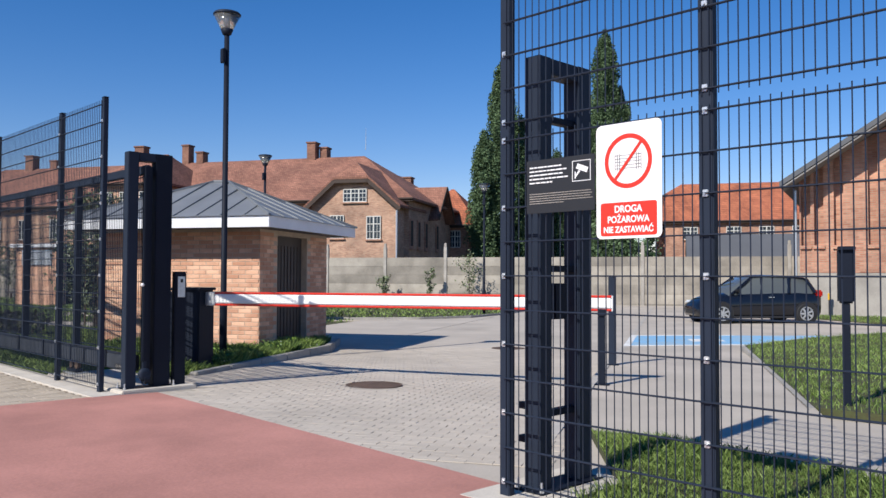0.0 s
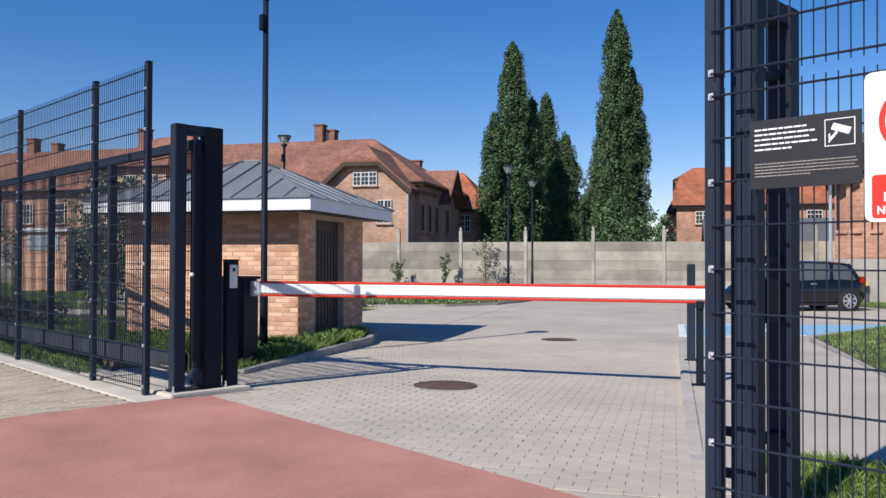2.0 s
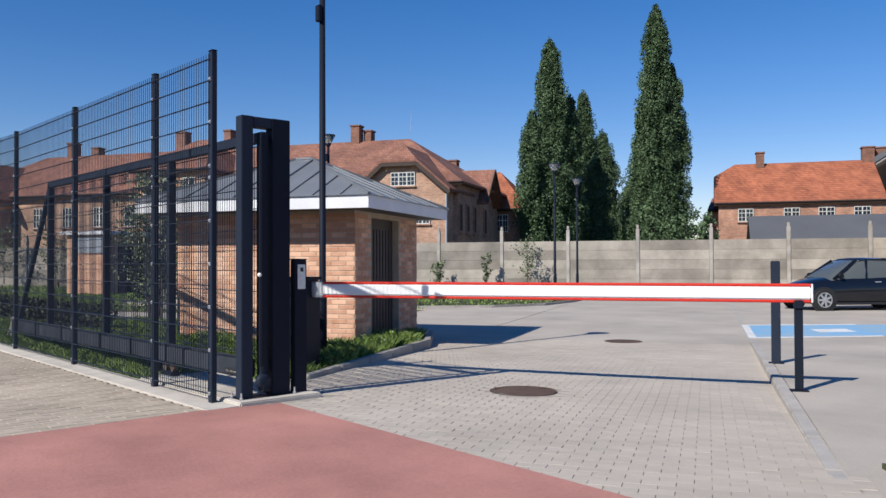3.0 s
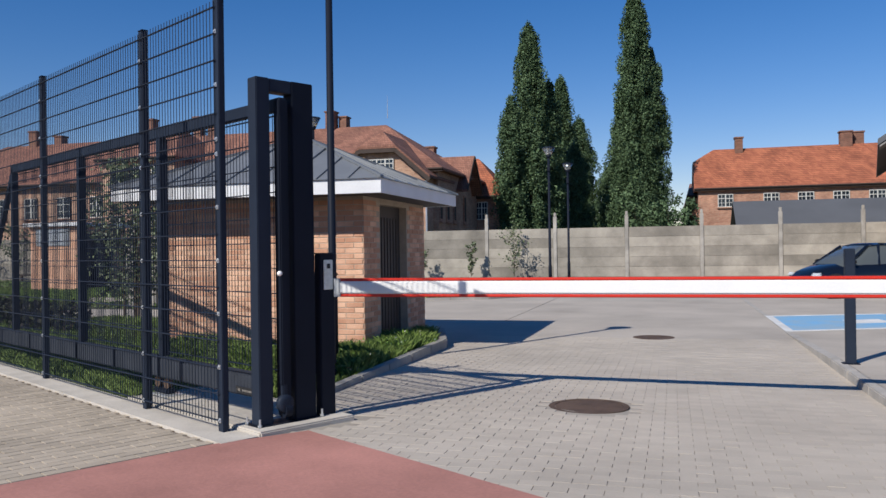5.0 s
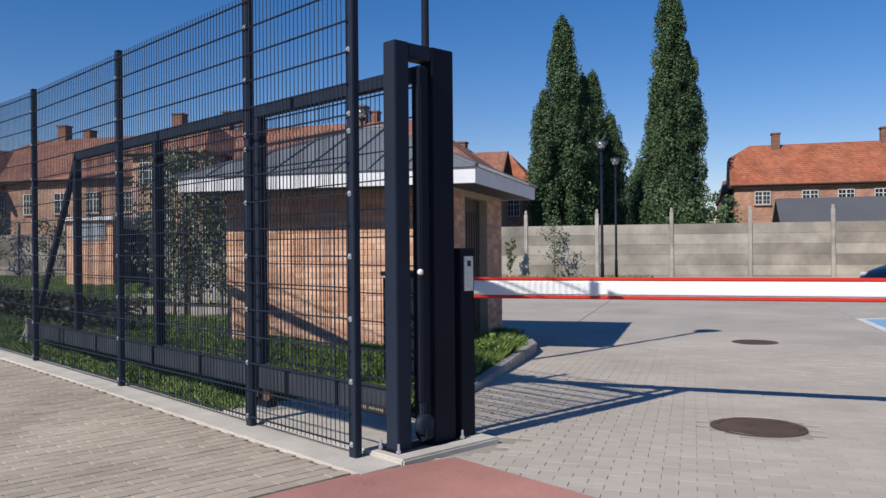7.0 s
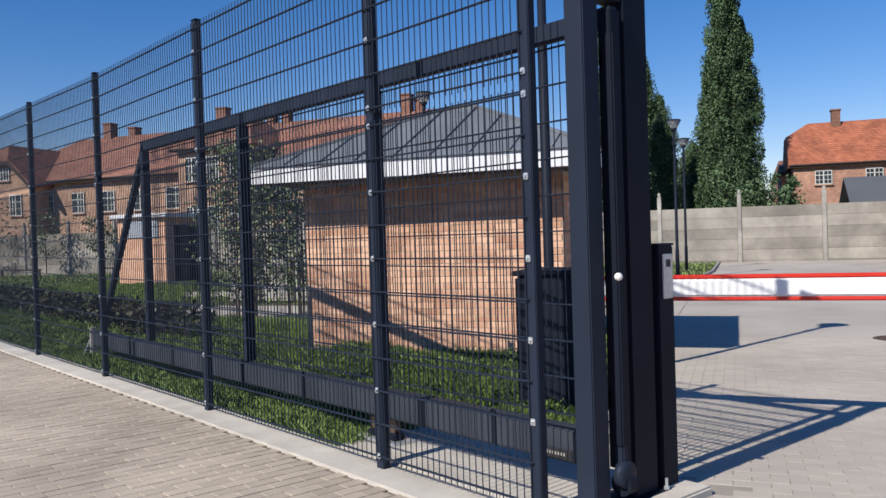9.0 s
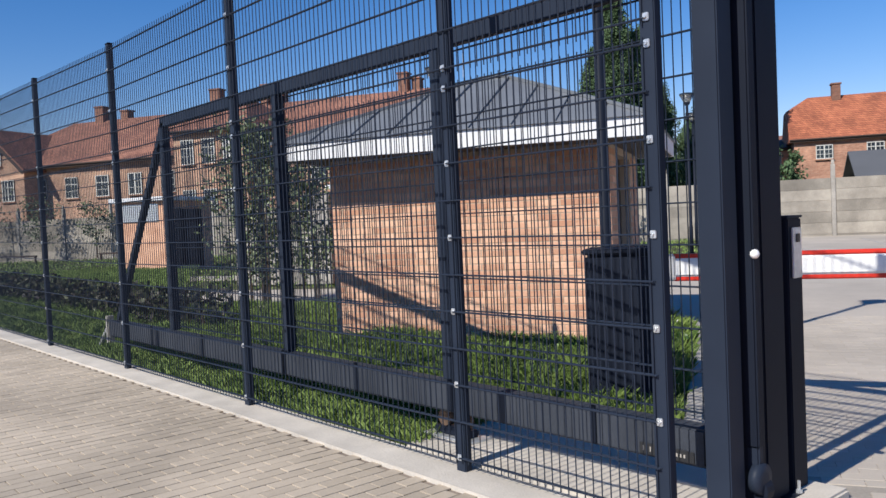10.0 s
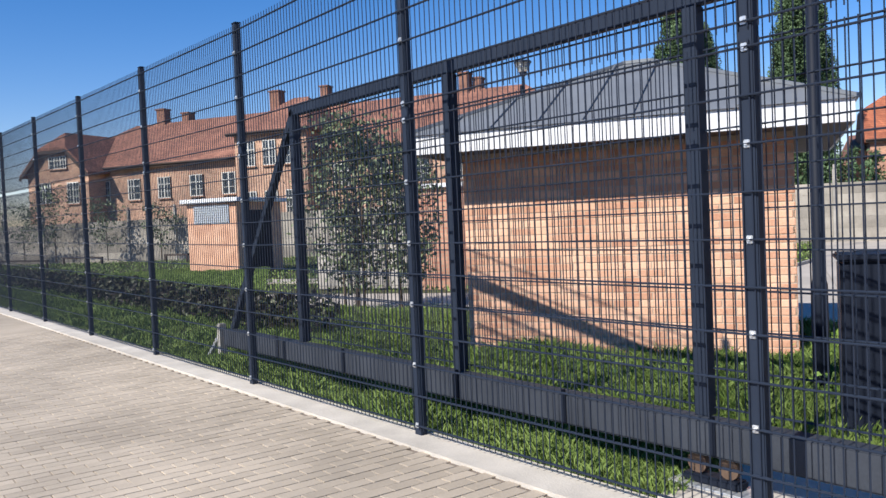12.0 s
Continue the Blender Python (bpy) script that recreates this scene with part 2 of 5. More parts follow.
def box(bm, x0, x1, y0, y1, z0, z1, bevel=0.0, m=None):
    r = bmesh.ops.create_cube(bm, size=1, matrix=Matrix.Translation(((x0 + x1) / 2, (y0 + y1) / 2, (z0 + z1) / 2)) @ Matrix.Diagonal((x1 - x0, y1 - y0, z1 - z0, 1)))
    if bevel:
        es = {e for v in r["verts"] for e in v.link_edges}
        rb = bmesh.ops.bevel(bm, geom=list(es), offset=bevel, segments=2, affect="EDGES")
        vs = list({v for f in rb["faces"] for v in f.verts} | {v for v in r["verts"] if v.is_valid})
    else:
        vs = r["verts"]
    if m is not None:
        bmesh.ops.transform(bm, matrix=m, verts=vs)
    return vs


def B(*a, **k):
    bm = bmesh.new()
    box(bm, *a, **k)
    return bm


def rod(bm, a, b, r0, r1=None, seg=10, caps=True):
    a, b = Vector(a), Vector(b)
    d = b - a
    m = Matrix.Translation((a + b) / 2) @ d.to_track_quat("Z", "Y").to_matrix().to_4x4()
    return bmesh.ops.create_cone(bm, cap_ends=caps, segments=seg, radius1=r0, radius2=r0 if r1 is None else r1, depth=d.length, matrix=m)["verts"]


def R1(a, b, r0, r1=None, seg=12):
    bm = bmesh.new()
    rod(bm, a, b, r0, r1, seg)
    return bm


def lathe(profile, seg=20, m=None, caps=True):
    bm = bmesh.new()
    rings = [[bm.verts.new((r * math.cos(2 * math.pi * i / seg), r * math.sin(2 * math.pi * i / seg), z)) for i in range(seg)] for r, z in profile]
    for a, b in zip(rings, rings[1:]):
        for i in range(seg):
            bm.faces.new((a[i], a[(i + 1) % seg], b[(i + 1) % seg], b[i]))
    if caps:
        bm.faces.new(list(reversed(rings[0])))
        bm.faces.new(rings[-1])
    if m is not None:
        bmesh.ops.transform(bm, matrix=m, verts=bm.verts)
    return bm


def prism(points, y0, y1, axis="y"):
    """An outline (x, z) given depth along y, or along x for outlines (y, z)."""
    bm = bmesh.new()
    put = (lambda p, d: (p[0], d, p[1])) if axis == "y" else ((lambda p, d: (d, p[0], p[1])) if axis == "x" else (lambda p, d: (p[0], p[1], d)))
    a = [bm.verts.new(put(p, y0)) for p in points]
    b = [bm.verts.new(put(p, y1)) for p in points]
    bm.faces.new(a)
    bm.faces.new(list(reversed(b)))
    for i in range(len(points)):
        j = (i + 1) % len(points)
        bm.faces.new((a[j], a[i], b[i], b[j]))
    bmesh.ops.recalc_face_normals(bm, faces=bm.faces)
    return bm


def solid(verts, faces):
    bm = bmesh.new()
    vs = [bm.verts.new(v) for v in verts]
    for f in faces:
        bm.faces.new([vs[i] for i in f])
    bmesh.ops.recalc_face_normals(bm, faces=bm.faces)
    return bm


def raw(name, verts, faces, material, parent=None, label="", kind=""):
    me = bpy.data.meshes.new(name)
    me.from_pydata([tuple(v) for v in verts], [], faces)
    me.materials.append(material)
    me.update()
    ob = new(name, me)
    if parent is not None:
        ob.parent = parent
    return tagged(ob, label, "", "", kind)


YARD_LEVEL = -0.13
ISLAND = -0.03                              # the raised footway beside the road


def ground_z(x, y):
    """The forecourt falls a little from the fence line into the yard, and along the fence towards the gate."""
    t = min(1, max(0, (y - 4.0) / 6.0))
    t = t * t * (3 - 2 * t)
    d = min(1, max(0, (x + 13.5) / 4.5))
    return YARD_LEVEL * t - 0.022 * d * d * (3 - 2 * d) * (1 - t)


YM = pose(-11.60, 7.59, 0, 0, 0, 29.7)      # the yard's own axes: u along the guardhouse front, v into the depth


def yard(u, v, z=YARD_LEVEL, turn=0):
    return YM @ pose(u, v, z, 0, 0, turn)


def from_yard(u, v):
    p = YM @ Vector((u, v, 0))
    return p.x, p.y



def drawn_in(k, m):
    """Takes a far thing towards the gate by the factor k, keeping its shape."""
    c = Vector((3.09, -9.92, 1.33))
    return YM @ Matrix.Translation(c) @ Matrix.Scale(k, 4) @ Matrix.Translation(-c) @ YM.inverted() @ m


# ---- ground ----


def sheet(name, x0, x1, y0, y1, step, material, lift=0.0, label="", category=""):
    nx, ny = max(1, round((x1 - x0) / step)), max(1, round((y1 - y0) / step))
    vs = [(x0 + (x1 - x0) * i / nx, y0 + (y1 - y0) * j / ny) for j in range(ny + 1) for i in range(nx + 1)]
    vs = [(x, y, ground_z(x, y) + lift) for x, y in vs]
    fs = [(j * (nx + 1) + i, j * (nx + 1) + i + 1, (j + 1) * (nx + 1) + i + 1, (j + 1) * (nx + 1) + i) for j in range(ny) for i in range(nx)]
    return tagged(raw(name, vs, fs, material), label, category, kind="structure")


def outline_sheet(name, pts, material, z0, z1, label, category, to_world=None):
    ob = part(name, prism(pts, z0, z1, "z"), material)
    if to_world is not None:
        ob.matrix_basis = to_world
    return tagged(ob, label, category, kind="structure")


# one sheet out to the horizon, with a finer middle that follows the fall into the yard
gx = [-900, -300, -120, -60] + [-50 + 2 * i for i in range(38)] + [40, 120, 300, 900]
gy = [-900, -300, -100, -30, -10, 0, 3, 3.5] + [4.0 + 0.5 * i for i in range(13)] + [14, 20, 30, 45, 70, 120, 300, 900]
gv = [(x, y, ground_z(x, y) - 0.03) for y in gy for x in gx]
gf = [(j * len(gx) + i, j * len(gx) + i + 1, (j + 1) * len(gx) + i + 1, (j + 1) * len(gx) + i) for j in range(len(gy) - 1) for i in range(len(gx) - 1)]
tagged(raw("ground", gv, gf, SOIL), "dark earth and short turf around the paved yard", "ground", kind="structure")

yard_pave = sheet("pavement", -9.2, 12.0, 3.86, 10.4, 0.4, YARD, 0.0, "pale grey concrete block paving of the yard entrance", "pavement")
near = [[(YM @ Vector((0.42 + 0.4 * i, -6.8 + 0.4 * j, 0))).to_2d() for i in range(14)] for j in range(27)]
nv = [(p.x, p.y, ground_z(p.x, p.y) + 0.003) for row in near for p in row]
nf = [(j * 14 + i, j * 14 + i + 1, (j + 1) * 14 + i + 1, (j + 1) * 14 + i) for j in range(26) for i in range(13) if near[j][i].y > 3.9]
tagged(raw("pavement", nv, nf, JOINT), "grey paving bed sloping from the gate into the yard", "pavement", kind="structure")
# the yard itself, in the yard's axes
outline_sheet("pavement", [(0.4, -6.6), (45, -6.6), (45, 24.5), (11.0, 24.5), (11.0, 36.2), (0.65, 36.2), (0.55, 22.0), (0.25, 17.5), (-0.3, 15.2), (-1.6, 13.6), (-3.7, 12.65), (-34, 12.65), (-34, 12.3), (-3.2, 12.3), (-3.2, 8.7), (-11.9, 8.7), (-11.9, 5.2), (-3.2, 5.2), (-3.2, 4.0), (-0.4, 4.0), (-0.15, 3.35), (0.35, 1.6)],
              YARD, -0.03, 0.004, "grey block paving of the sunlit yard", "pavement", YM @ pose(0, 0, YARD_LEVEL))
outline_sheet("road", [(-8.66, -14), (14, -14), (14, 3.80), (-3.1, 3.93), (-8.5, 4.21), (-8.64, 3.5)], RED, -0.06, -0.008, "worn red paved driveway crossing in front of the gate", "driveway")
outline_sheet("pavement", [(-60, -14), (-22.0, -14), (-22.0, 3.55), (-60, 3.55)], PATH_BLOCK, -0.05, 0.003, "beige concrete block footpath further along the fence", "footpath")
sheet("pavement", -22.0, -8.66, -14, 3.56, 0.45, PATH, -0.005, "beige concrete block footpath along the fence", "footpath")

KERB_RUN = [(-60, -0.15), (-8.60, -0.15), (-8.60, -0.006), (-10.3, 0.004), (-12.7, 0.016), (-15.2, 0.020), (-60, 0.022)]
kerb_strip = tagged(part("kerb", prism(KERB_RUN, 3.54, 3.84), CONCRETE), "pale concrete kerb strip under the mesh fence", "kerb", kind="structure")
slab = tagged(part("gate_foundation", B(-10.86, -8.58, 3.845, 4.72, -0.2, 0.024, bevel=0.012), CONCRETE), "pale concrete foundation slab under the sliding gate", "foundation", kind="structure")
slab_r = tagged(part("gate_foundation", B(-3.22, -2.68, 3.55, 4.6, -0.2, -0.004, bevel=0.012), CONCRETE), "pale concrete foundation under the gate catch frame", "foundation", kind="structure")

# ---- fence ----
PANEL_H = (2.06, 1.08)
WIRE_MESHES = {}


def wire_panel(width, z0, height, twin=True):
    """Welded mesh: upright wires every 5 cm, twin level wires every 20 cm, the upright ends standing out at the top."""
    key = (round(width, 3), round(z0, 3), round(height, 3))
    if key in WIRE_MESHES:
        return WIRE_MESHES[key]
    vs, fs = [], []

    def bar(a, b, r, up):
        d = (Vector(b) - Vector(a)).normalized()
        s, t = (Vector((1, 0, 0)), Vector((0, 1, 0))) if up else (Vector((0, 1, 0)), Vector((0, 0, 1)))
        k = len(vs)
        for p in (Vector(a), Vector(b)):
            for i in range(5):
                w = 2 * math.pi * i / 5
                vs.append(p + s * r * math.cos(w) + t * r * math.sin(w))
        for i in range(5):
            j = (i + 1) % 5
            fs.append((k + i, k + j, k + 5 + j, k + 5 + i))
        fs.append(tuple(k + 5 + i for i in range(5)))
    n = int((width - 0.02) / 0.05)
    off = (width - n * 0.05) / 2
    for i in range(n + 1):
        bar((off + i * 0.05, 0, z0), (off + i * 0.05, 0, z0 + height), 0.0033, True)
    rows = int((height - 0.03) / 0.2)
    for i in range(rows + 1):
        z = z0 + 0.03 + i * 0.2
        for y in (-0.007, 0.007):
            bar((0, y, z), (width, y, z), 0.0042, False)
    me = bpy.data.meshes.new("wire_mesh")
    me.from_pydata([tuple(v) for v in vs], [], fs)
    me.materials.append(ANTHRACITE)
    WIRE_MESHES[key] = me
    return me


def wire_bar(length, r, up):
    key = ("wire", round(length, 3), r, up)
    if key not in WIRE_MESHES:
        bm = bmesh.new()
        rod(bm, (0, 0, 0), (0, 0, length) if up else (length, 0, 0), r, seg=5)
        WIRE_MESHES[key] = mesh_from(bm, "wire", ANTHRACITE)
    return WIRE_MESHES[key]


def loose_wires(parent, xa, width, z0, height):
    """The same welded mesh with every wire as a part of its own."""
    n = int((width - 0.02) / 0.05)
    off = (width - n * 0.05) / 2
    for i in range(n + 1):
        piece("wire", wire_bar(height, 0.0033, True), parent, pose(xa + off + i * 0.05, 0, z0))
    for i in range(int((height - 0.03) / 0.2) + 1):
        for y in (-0.007, 0.007):
            piece("wire", wire_bar(width, 0.0042, False), parent, pose(xa, y, z0 + 0.03 + i * 0.2))


def fence_run(posts, y, label, top=3.23, loose=(), rise=0.0):
    f = thing("fence", pose(posts[0], y, 0), label, "fence")
    x0 = posts[0]
    bm = bmesh.new()
    box(bm, -0.038, 0.038, -0.022, 0.03, -0.1, top + 0.03, bevel=0.005)
    post_me = mesh_from(bm, "post", ANTHRACITE)
    cap_me = mesh_from(B(-0.04, 0.04, -0.024, 0.032, 0, 0.012, bevel=0.003), "cap", ANTHRACITE_DARK)
    clip = bmesh.new()
    box(clip, -0.015, 0.015, -0.032, -0.021, -0.017, 0.017, bevel=0.003)
    rod(clip, (0, -0.034, 0), (0, -0.04, 0), 0.008, seg=6)
    clip_me = mesh_from(clip, "clip", GALV)
    for i, x in enumerate(posts):
        grow = 1 + rise * max(0.0, -15.2 - x)
        p = piece("post", post_me, f, pose(x - x0, 0.03, 0) @ Matrix.Diagonal((1, 1, grow, 1)))
        piece("cap", cap_me, p, pose(0, 0, top + 0.03))
        for z in (0.08, 0.48, 0.88, 1.28, 1.68, 2.08, 2.19, 2.6, 3.0):
            piece("clip", clip_me, p, pose(0, 0, z))
        if i + 1 < len(posts):
            w = abs(posts[i + 1] - x)
            xa = min(x, posts[i + 1]) - x0
            for k, (z0, h) in enumerate(((0.05, PANEL_H[0]), (2.155, PANEL_H[1]))):
                if (i, k) in loose:
                    loose_wires(f, xa, w, z0, h)
                else:
                    me = wire_panel(w, z0, h)
                    if rise and x < -15:
                        me = me.copy()
                        for v in me.vertices:
                            v.co.z *= 1 + rise * max(0.0, -15.2 - (x0 + xa + v.co.x))
                    piece("wire_panel", me, f, pose(xa, 0.0, 0))["kind"] = "stuff"
    return f


FENCE_Y = 3.72
left_posts = [-8.94, -10.23, -12.68, -15.24, -17.86, -20.6, -23.45] + [-23.45 - 2.95 * i for i in range(1, 8)]
fence_run(left_posts, FENCE_Y, "tall anthracite welded mesh fence on a concrete kerb strip", loose=((0, 0), (0, 1), (1, 0), (1, 1)), rise=0.0077)
fence_run([-3.01, -1.727, 0.82, 3.37], FENCE_Y, "tall anthracite welded mesh fence carrying two signs beside the entrance", loose=((0, 0), (0, 1)))

# ---- sliding gate and its guide frames ----


def guide_frame(name, m, label, rear_wide, h=2.64):
    g = thing(name, m, label, "gate frame")
    part("upright", B(-0.06, 0.06, -0.06, 0.06, 0.012, h, bevel=0.006), ANTHRACITE, g)
    # the left frame's rear upright is darker than its front one
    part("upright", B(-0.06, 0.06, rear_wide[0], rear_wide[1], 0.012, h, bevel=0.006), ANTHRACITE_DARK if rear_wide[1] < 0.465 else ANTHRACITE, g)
    part("crossbeam", B(-0.055, 0.055, 0.06, rear_wide[0], h - 0.1, h - 0.002, bevel=0.005), ANTHRACITE, g)
    part("base_plate", B(-0.11, 0.11, -0.1, rear_wide[1] + 0.05, 0, 0.012, bevel=0.003), ANTHRACITE_DARK, g)
    for bx, by in ((-0.09, -0.08), (0.09, -0.08), (0.09, rear_wide[1] + 0.03), (-0.09, rear_wide[1] + 0.03)):
        part("anchor_bolt", lathe([(0.016, 0.012), (0.016, 0.028), (0.008, 0.028), (0.008, 0.07)], 6, pose(bx, by, 0)), GALV, g)
    return g


gl = guide_frame("gate_guide_frame", pose(-8.81, 4.01, 0.014), "anthracite steel guide frame for the open sliding gate", (0.26, 0.46), 2.655)
gr = guide_frame("gate_catch_frame", pose(-2.95, 3.97, -0.004), "anthracite steel catch frame opposite the sliding gate", (0.33, 0.47), 2.62)
for z in (0.45, 1.33, 2.25):
    part("cross_bracket", B(-0.03, 0.03, 0.06, 0.36, z - 0.02, z + 0.02, bevel=0.004), ANTHRACITE_DARK, gr)
part("latch_box", B(-0.05, 0.05, 0.1, 0.24, 1.02, 1.24, bevel=0.01), ANTHRACITE_DARK, gr)
for z in (0.3, 0.5):
    part("bracket", B(-0.12, -0.06, -0.05, 0.0, z - 0.02, z + 0.02, bevel=0.003), ANTHRACITE_DARK, gr)

GY = 4.18
gate = thing("sliding_gate", pose(-8.78, GY, 0.0), "open anthracite sliding gate with mesh infill and deep floor beam", "gate")
part("floor_beam", B(-7.88, -0.16, -0.105, 0.02, 0.19, 0.372, bevel=0.012), DUSTY, gate)
for x in (-6.6, -5.4, -3.9, -2.9, -1.9, -0.8):
    part("beam_bracket", B(x - 0.018, x + 0.018, -0.117, -0.105, 0.2, 0.40, bevel=0.003), ANTHRACITE_DARK, gate)
part("top_rail", B(-6.30, 0.04, -0.03, 0.03, 2.43, 2.53, bevel=0.005), ANTHRACITE, gate)
for x in (-6.25, -3.98, -2.01):
    part("gate_post", B(x - 0.04, x + 0.04, -0.04, 0.04, 0.372, 2.43, bevel=0.005), ANTHRACITE, gate)
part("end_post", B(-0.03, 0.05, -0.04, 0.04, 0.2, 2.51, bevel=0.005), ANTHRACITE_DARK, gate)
br = bmesh.new()
box(br, -0.035, 0.035, -0.03, 0.03, 0, 2.66, bevel=0.004, m=pose(-7.84, 0, 0.36, 0, math.degrees(math.atan2(1.60, 2.12)), 0))
part("brace", br, ANTHRACITE, gate)
for a, b in ((-6.18, -4.02), (-3.94, -2.05), (-1.97, -0.03)):
    piece("wire_panel", wire_panel(b - a, 0.38, 2.05), gate, pose(a, 0.03, 0))["kind"] = "stuff"
part("stop_wheel", lathe([(0.02, -0.03), (0.06, -0.03), (0.06, 0.03), (0.02, 0.03)], 16, pose(0.03, 0, 0.12, 90, 0, 0)), ANTHRACITE_DARK, gate)
roller = thing("gate_roller", pose(-10.72, GY - 0.04, 0.024), "greasy steel roller carriage under the gate beam", "roller")
part("base_plate", B(-0.22, 0.22, -0.09, 0.09, 0, 0.015, bevel=0.003), GALV, roller)
part("carriage", B(-0.16, 0.16, -0.05, 0.05, 0.015, 0.06, bevel=0.01), ANTHRACITE_DARK, roller)
for x in (-0.09, 0.09):
    part("wheel", lathe([(0.02, -0.02), (0.055, -0.02), (0.055, 0.02), (0.02, 0.02)], 18, pose(x, 0, 0.112, 90, 0, 0)), IRON, roller, "greasy steel wheel")
post_tube = thing("closing_profile", pose(-8.75, 4.16, 0.014), "anthracite closing profile with a white knob inside the guide frame", "profile")
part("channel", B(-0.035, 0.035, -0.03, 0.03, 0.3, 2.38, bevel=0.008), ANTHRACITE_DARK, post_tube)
part("shoe", lathe([(0.03, -0.025), (0.07, -0.02), (0.07, 0.02), (0.03, 0.025)], 18, pose(0.02, 0, 0.16, 90, 0, 90)), ANTHRACITE, post_tube, smooth=True)
part("shoe_arm", B(-0.03, 0.03, -0.022, 0.022, 0.16, 0.32, bevel=0.008), ANTHRACITE, post_tube)
for z in (0.48, 2.2):
    part("hinge", B(-0.06, -0.036, -0.02, 0.02, z, z + 0.1, bevel=0.005), ANTHRACITE_DARK, post_tube)
part("knob", lathe([(0.008, 0), (0.011, 0.02), (0.018, 0.03), (0.021, 0.045), (0.014, 0.06)], 12, pose(0.03, -0.025, 1.16, 90, 0, 40)), WHITE, post_tube, "white knob", smooth=True)

# ---- intercom pillar, barrier ----
ic = thing("intercom_pillar", pose(-8.75, 4.58, 0.0), "anthracite steel reader pillar beside the gate frame", "pillar")
part("body", B(-0.08, 0.0, -0.06, 0.08, -0.03, 1.315, bevel=0.006), ANTHRACITE_DARK, ic)
part("top_plate", B(-0.085, 0.005, -0.065, 0.085, 1.315, 1.327, bevel=0.003), ANTHRACITE, ic)
pn = part("reader_panel", B(0.001, 0.011, -0.03, 0.06, 1.03, 1.27, bevel=0.004), GALV, ic, "grey metal reader panel")
part("button", B(0.0115, 0.018, 0.0, 0.03, 1.20, 1.24, bevel=0.002), PLASTIC, pn)

BR_A, BR_B = Vector((-10.33, 5.83, 0)), Vector((-5.59, 8.48, 0))
ang = math.degrees(math.atan2(BR_B.y - BR_A.y, BR_B.x - BR_A.x))
blen = (BR_B - BR_A).length
barrier = thing("barrier", pose(BR_A.x, BR_A.y, -0.055, 0, 0, ang), "road barrier with lowered white boom edged in red", "barrier")
part("cabinet", B(-0.52, -0.05, -0.2, 0.2, 0, 1.13, bevel=0.02), ANTHRACITE_DARK, barrier)
part("cabinet_lid", B(-0.54, -0.03, -0.22, 0.22, 1.13, 1.17, bevel=0.012), ANTHRACITE_DARK, barrier)
part("boom_hub", B(-0.05, 0.1, -0.05, 0.05, 0.92, 1.11, bevel=0.01), GALV, barrier)
boom = part("boom", B(0.08, blen + 0.12, -0.035, 0.035, 0.95, 1.08, bevel=0.014), WHITE, barrier)
part("upper_edge", B(0.08, blen + 0.12, -0.026, 0.028, 1.081, 1.112, bevel=0.008), RED_PAINT, boom, "red rubber edge")
part("lower_edge", B(0.08, blen + 0.12, -0.026, 0.028, 0.918, 0.949, bevel=0.008), RED_PAINT, boom, "red rubber edge")
part("end_cap", B(blen + 0.12, blen + 0.135, -0.037, 0.037, 0.92, 1.11, bevel=0.004), WHITE, boom)
rest = thing("barrier_rest", pose(BR_B.x, BR_B.y, ISLAND, 0, 0, ang), "black steel rest post under the boom end", "post")
part("base_plate", B(-0.09, 0.09, -0.07, 0.07, 0, 0.01, bevel=0.003), ANTHRACITE_DARK, rest)
part("post", B(-0.04, 0.04, -0.03, 0.03, 0.01, 0.83, bevel=0.005), ANTHRACITE_DARK, rest)
part("fork", B(-0.045, 0.045, -0.05, 0.05, 0.83, 0.92, bevel=0.008), ANTHRACITE_DARK, rest)
bollard = thing("reader_post", yard(5.62, 0.15, ISLAND), "slim dark grey steel post beside the road edge", "post")
part("post", B(-0.055, 0.055, -0.04, 0.04, 0, 1.32, bevel=0.008), ANTHRACITE, bollard)
part("base_plate", B(-0.09, 0.09, -0.07, 0.07, 0, 0.012, bevel=0.003), ANTHRACITE_DARK, bollard)
term = thing("ticket_terminal", yard(8.2, -3.2, ISLAND), "black terminal head on a slim post in the lawn", "terminal")
part("post", B(-0.035, 0.035, -0.03, 0.03, 0, 1.05, bevel=0.006), ANTHRACITE_DARK, term)
part("head", B(-0.075, 0.075, -0.06, 0.06, 1.05, 1.61, bevel=0.02), ANTHRACITE_DARK, term)
part("visor", B(-0.08, 0.08, -0.10, -0.02, 1.59, 1.63, bevel=0.006), ANTHRACITE_DARK, term)

# ---- street lamps ----


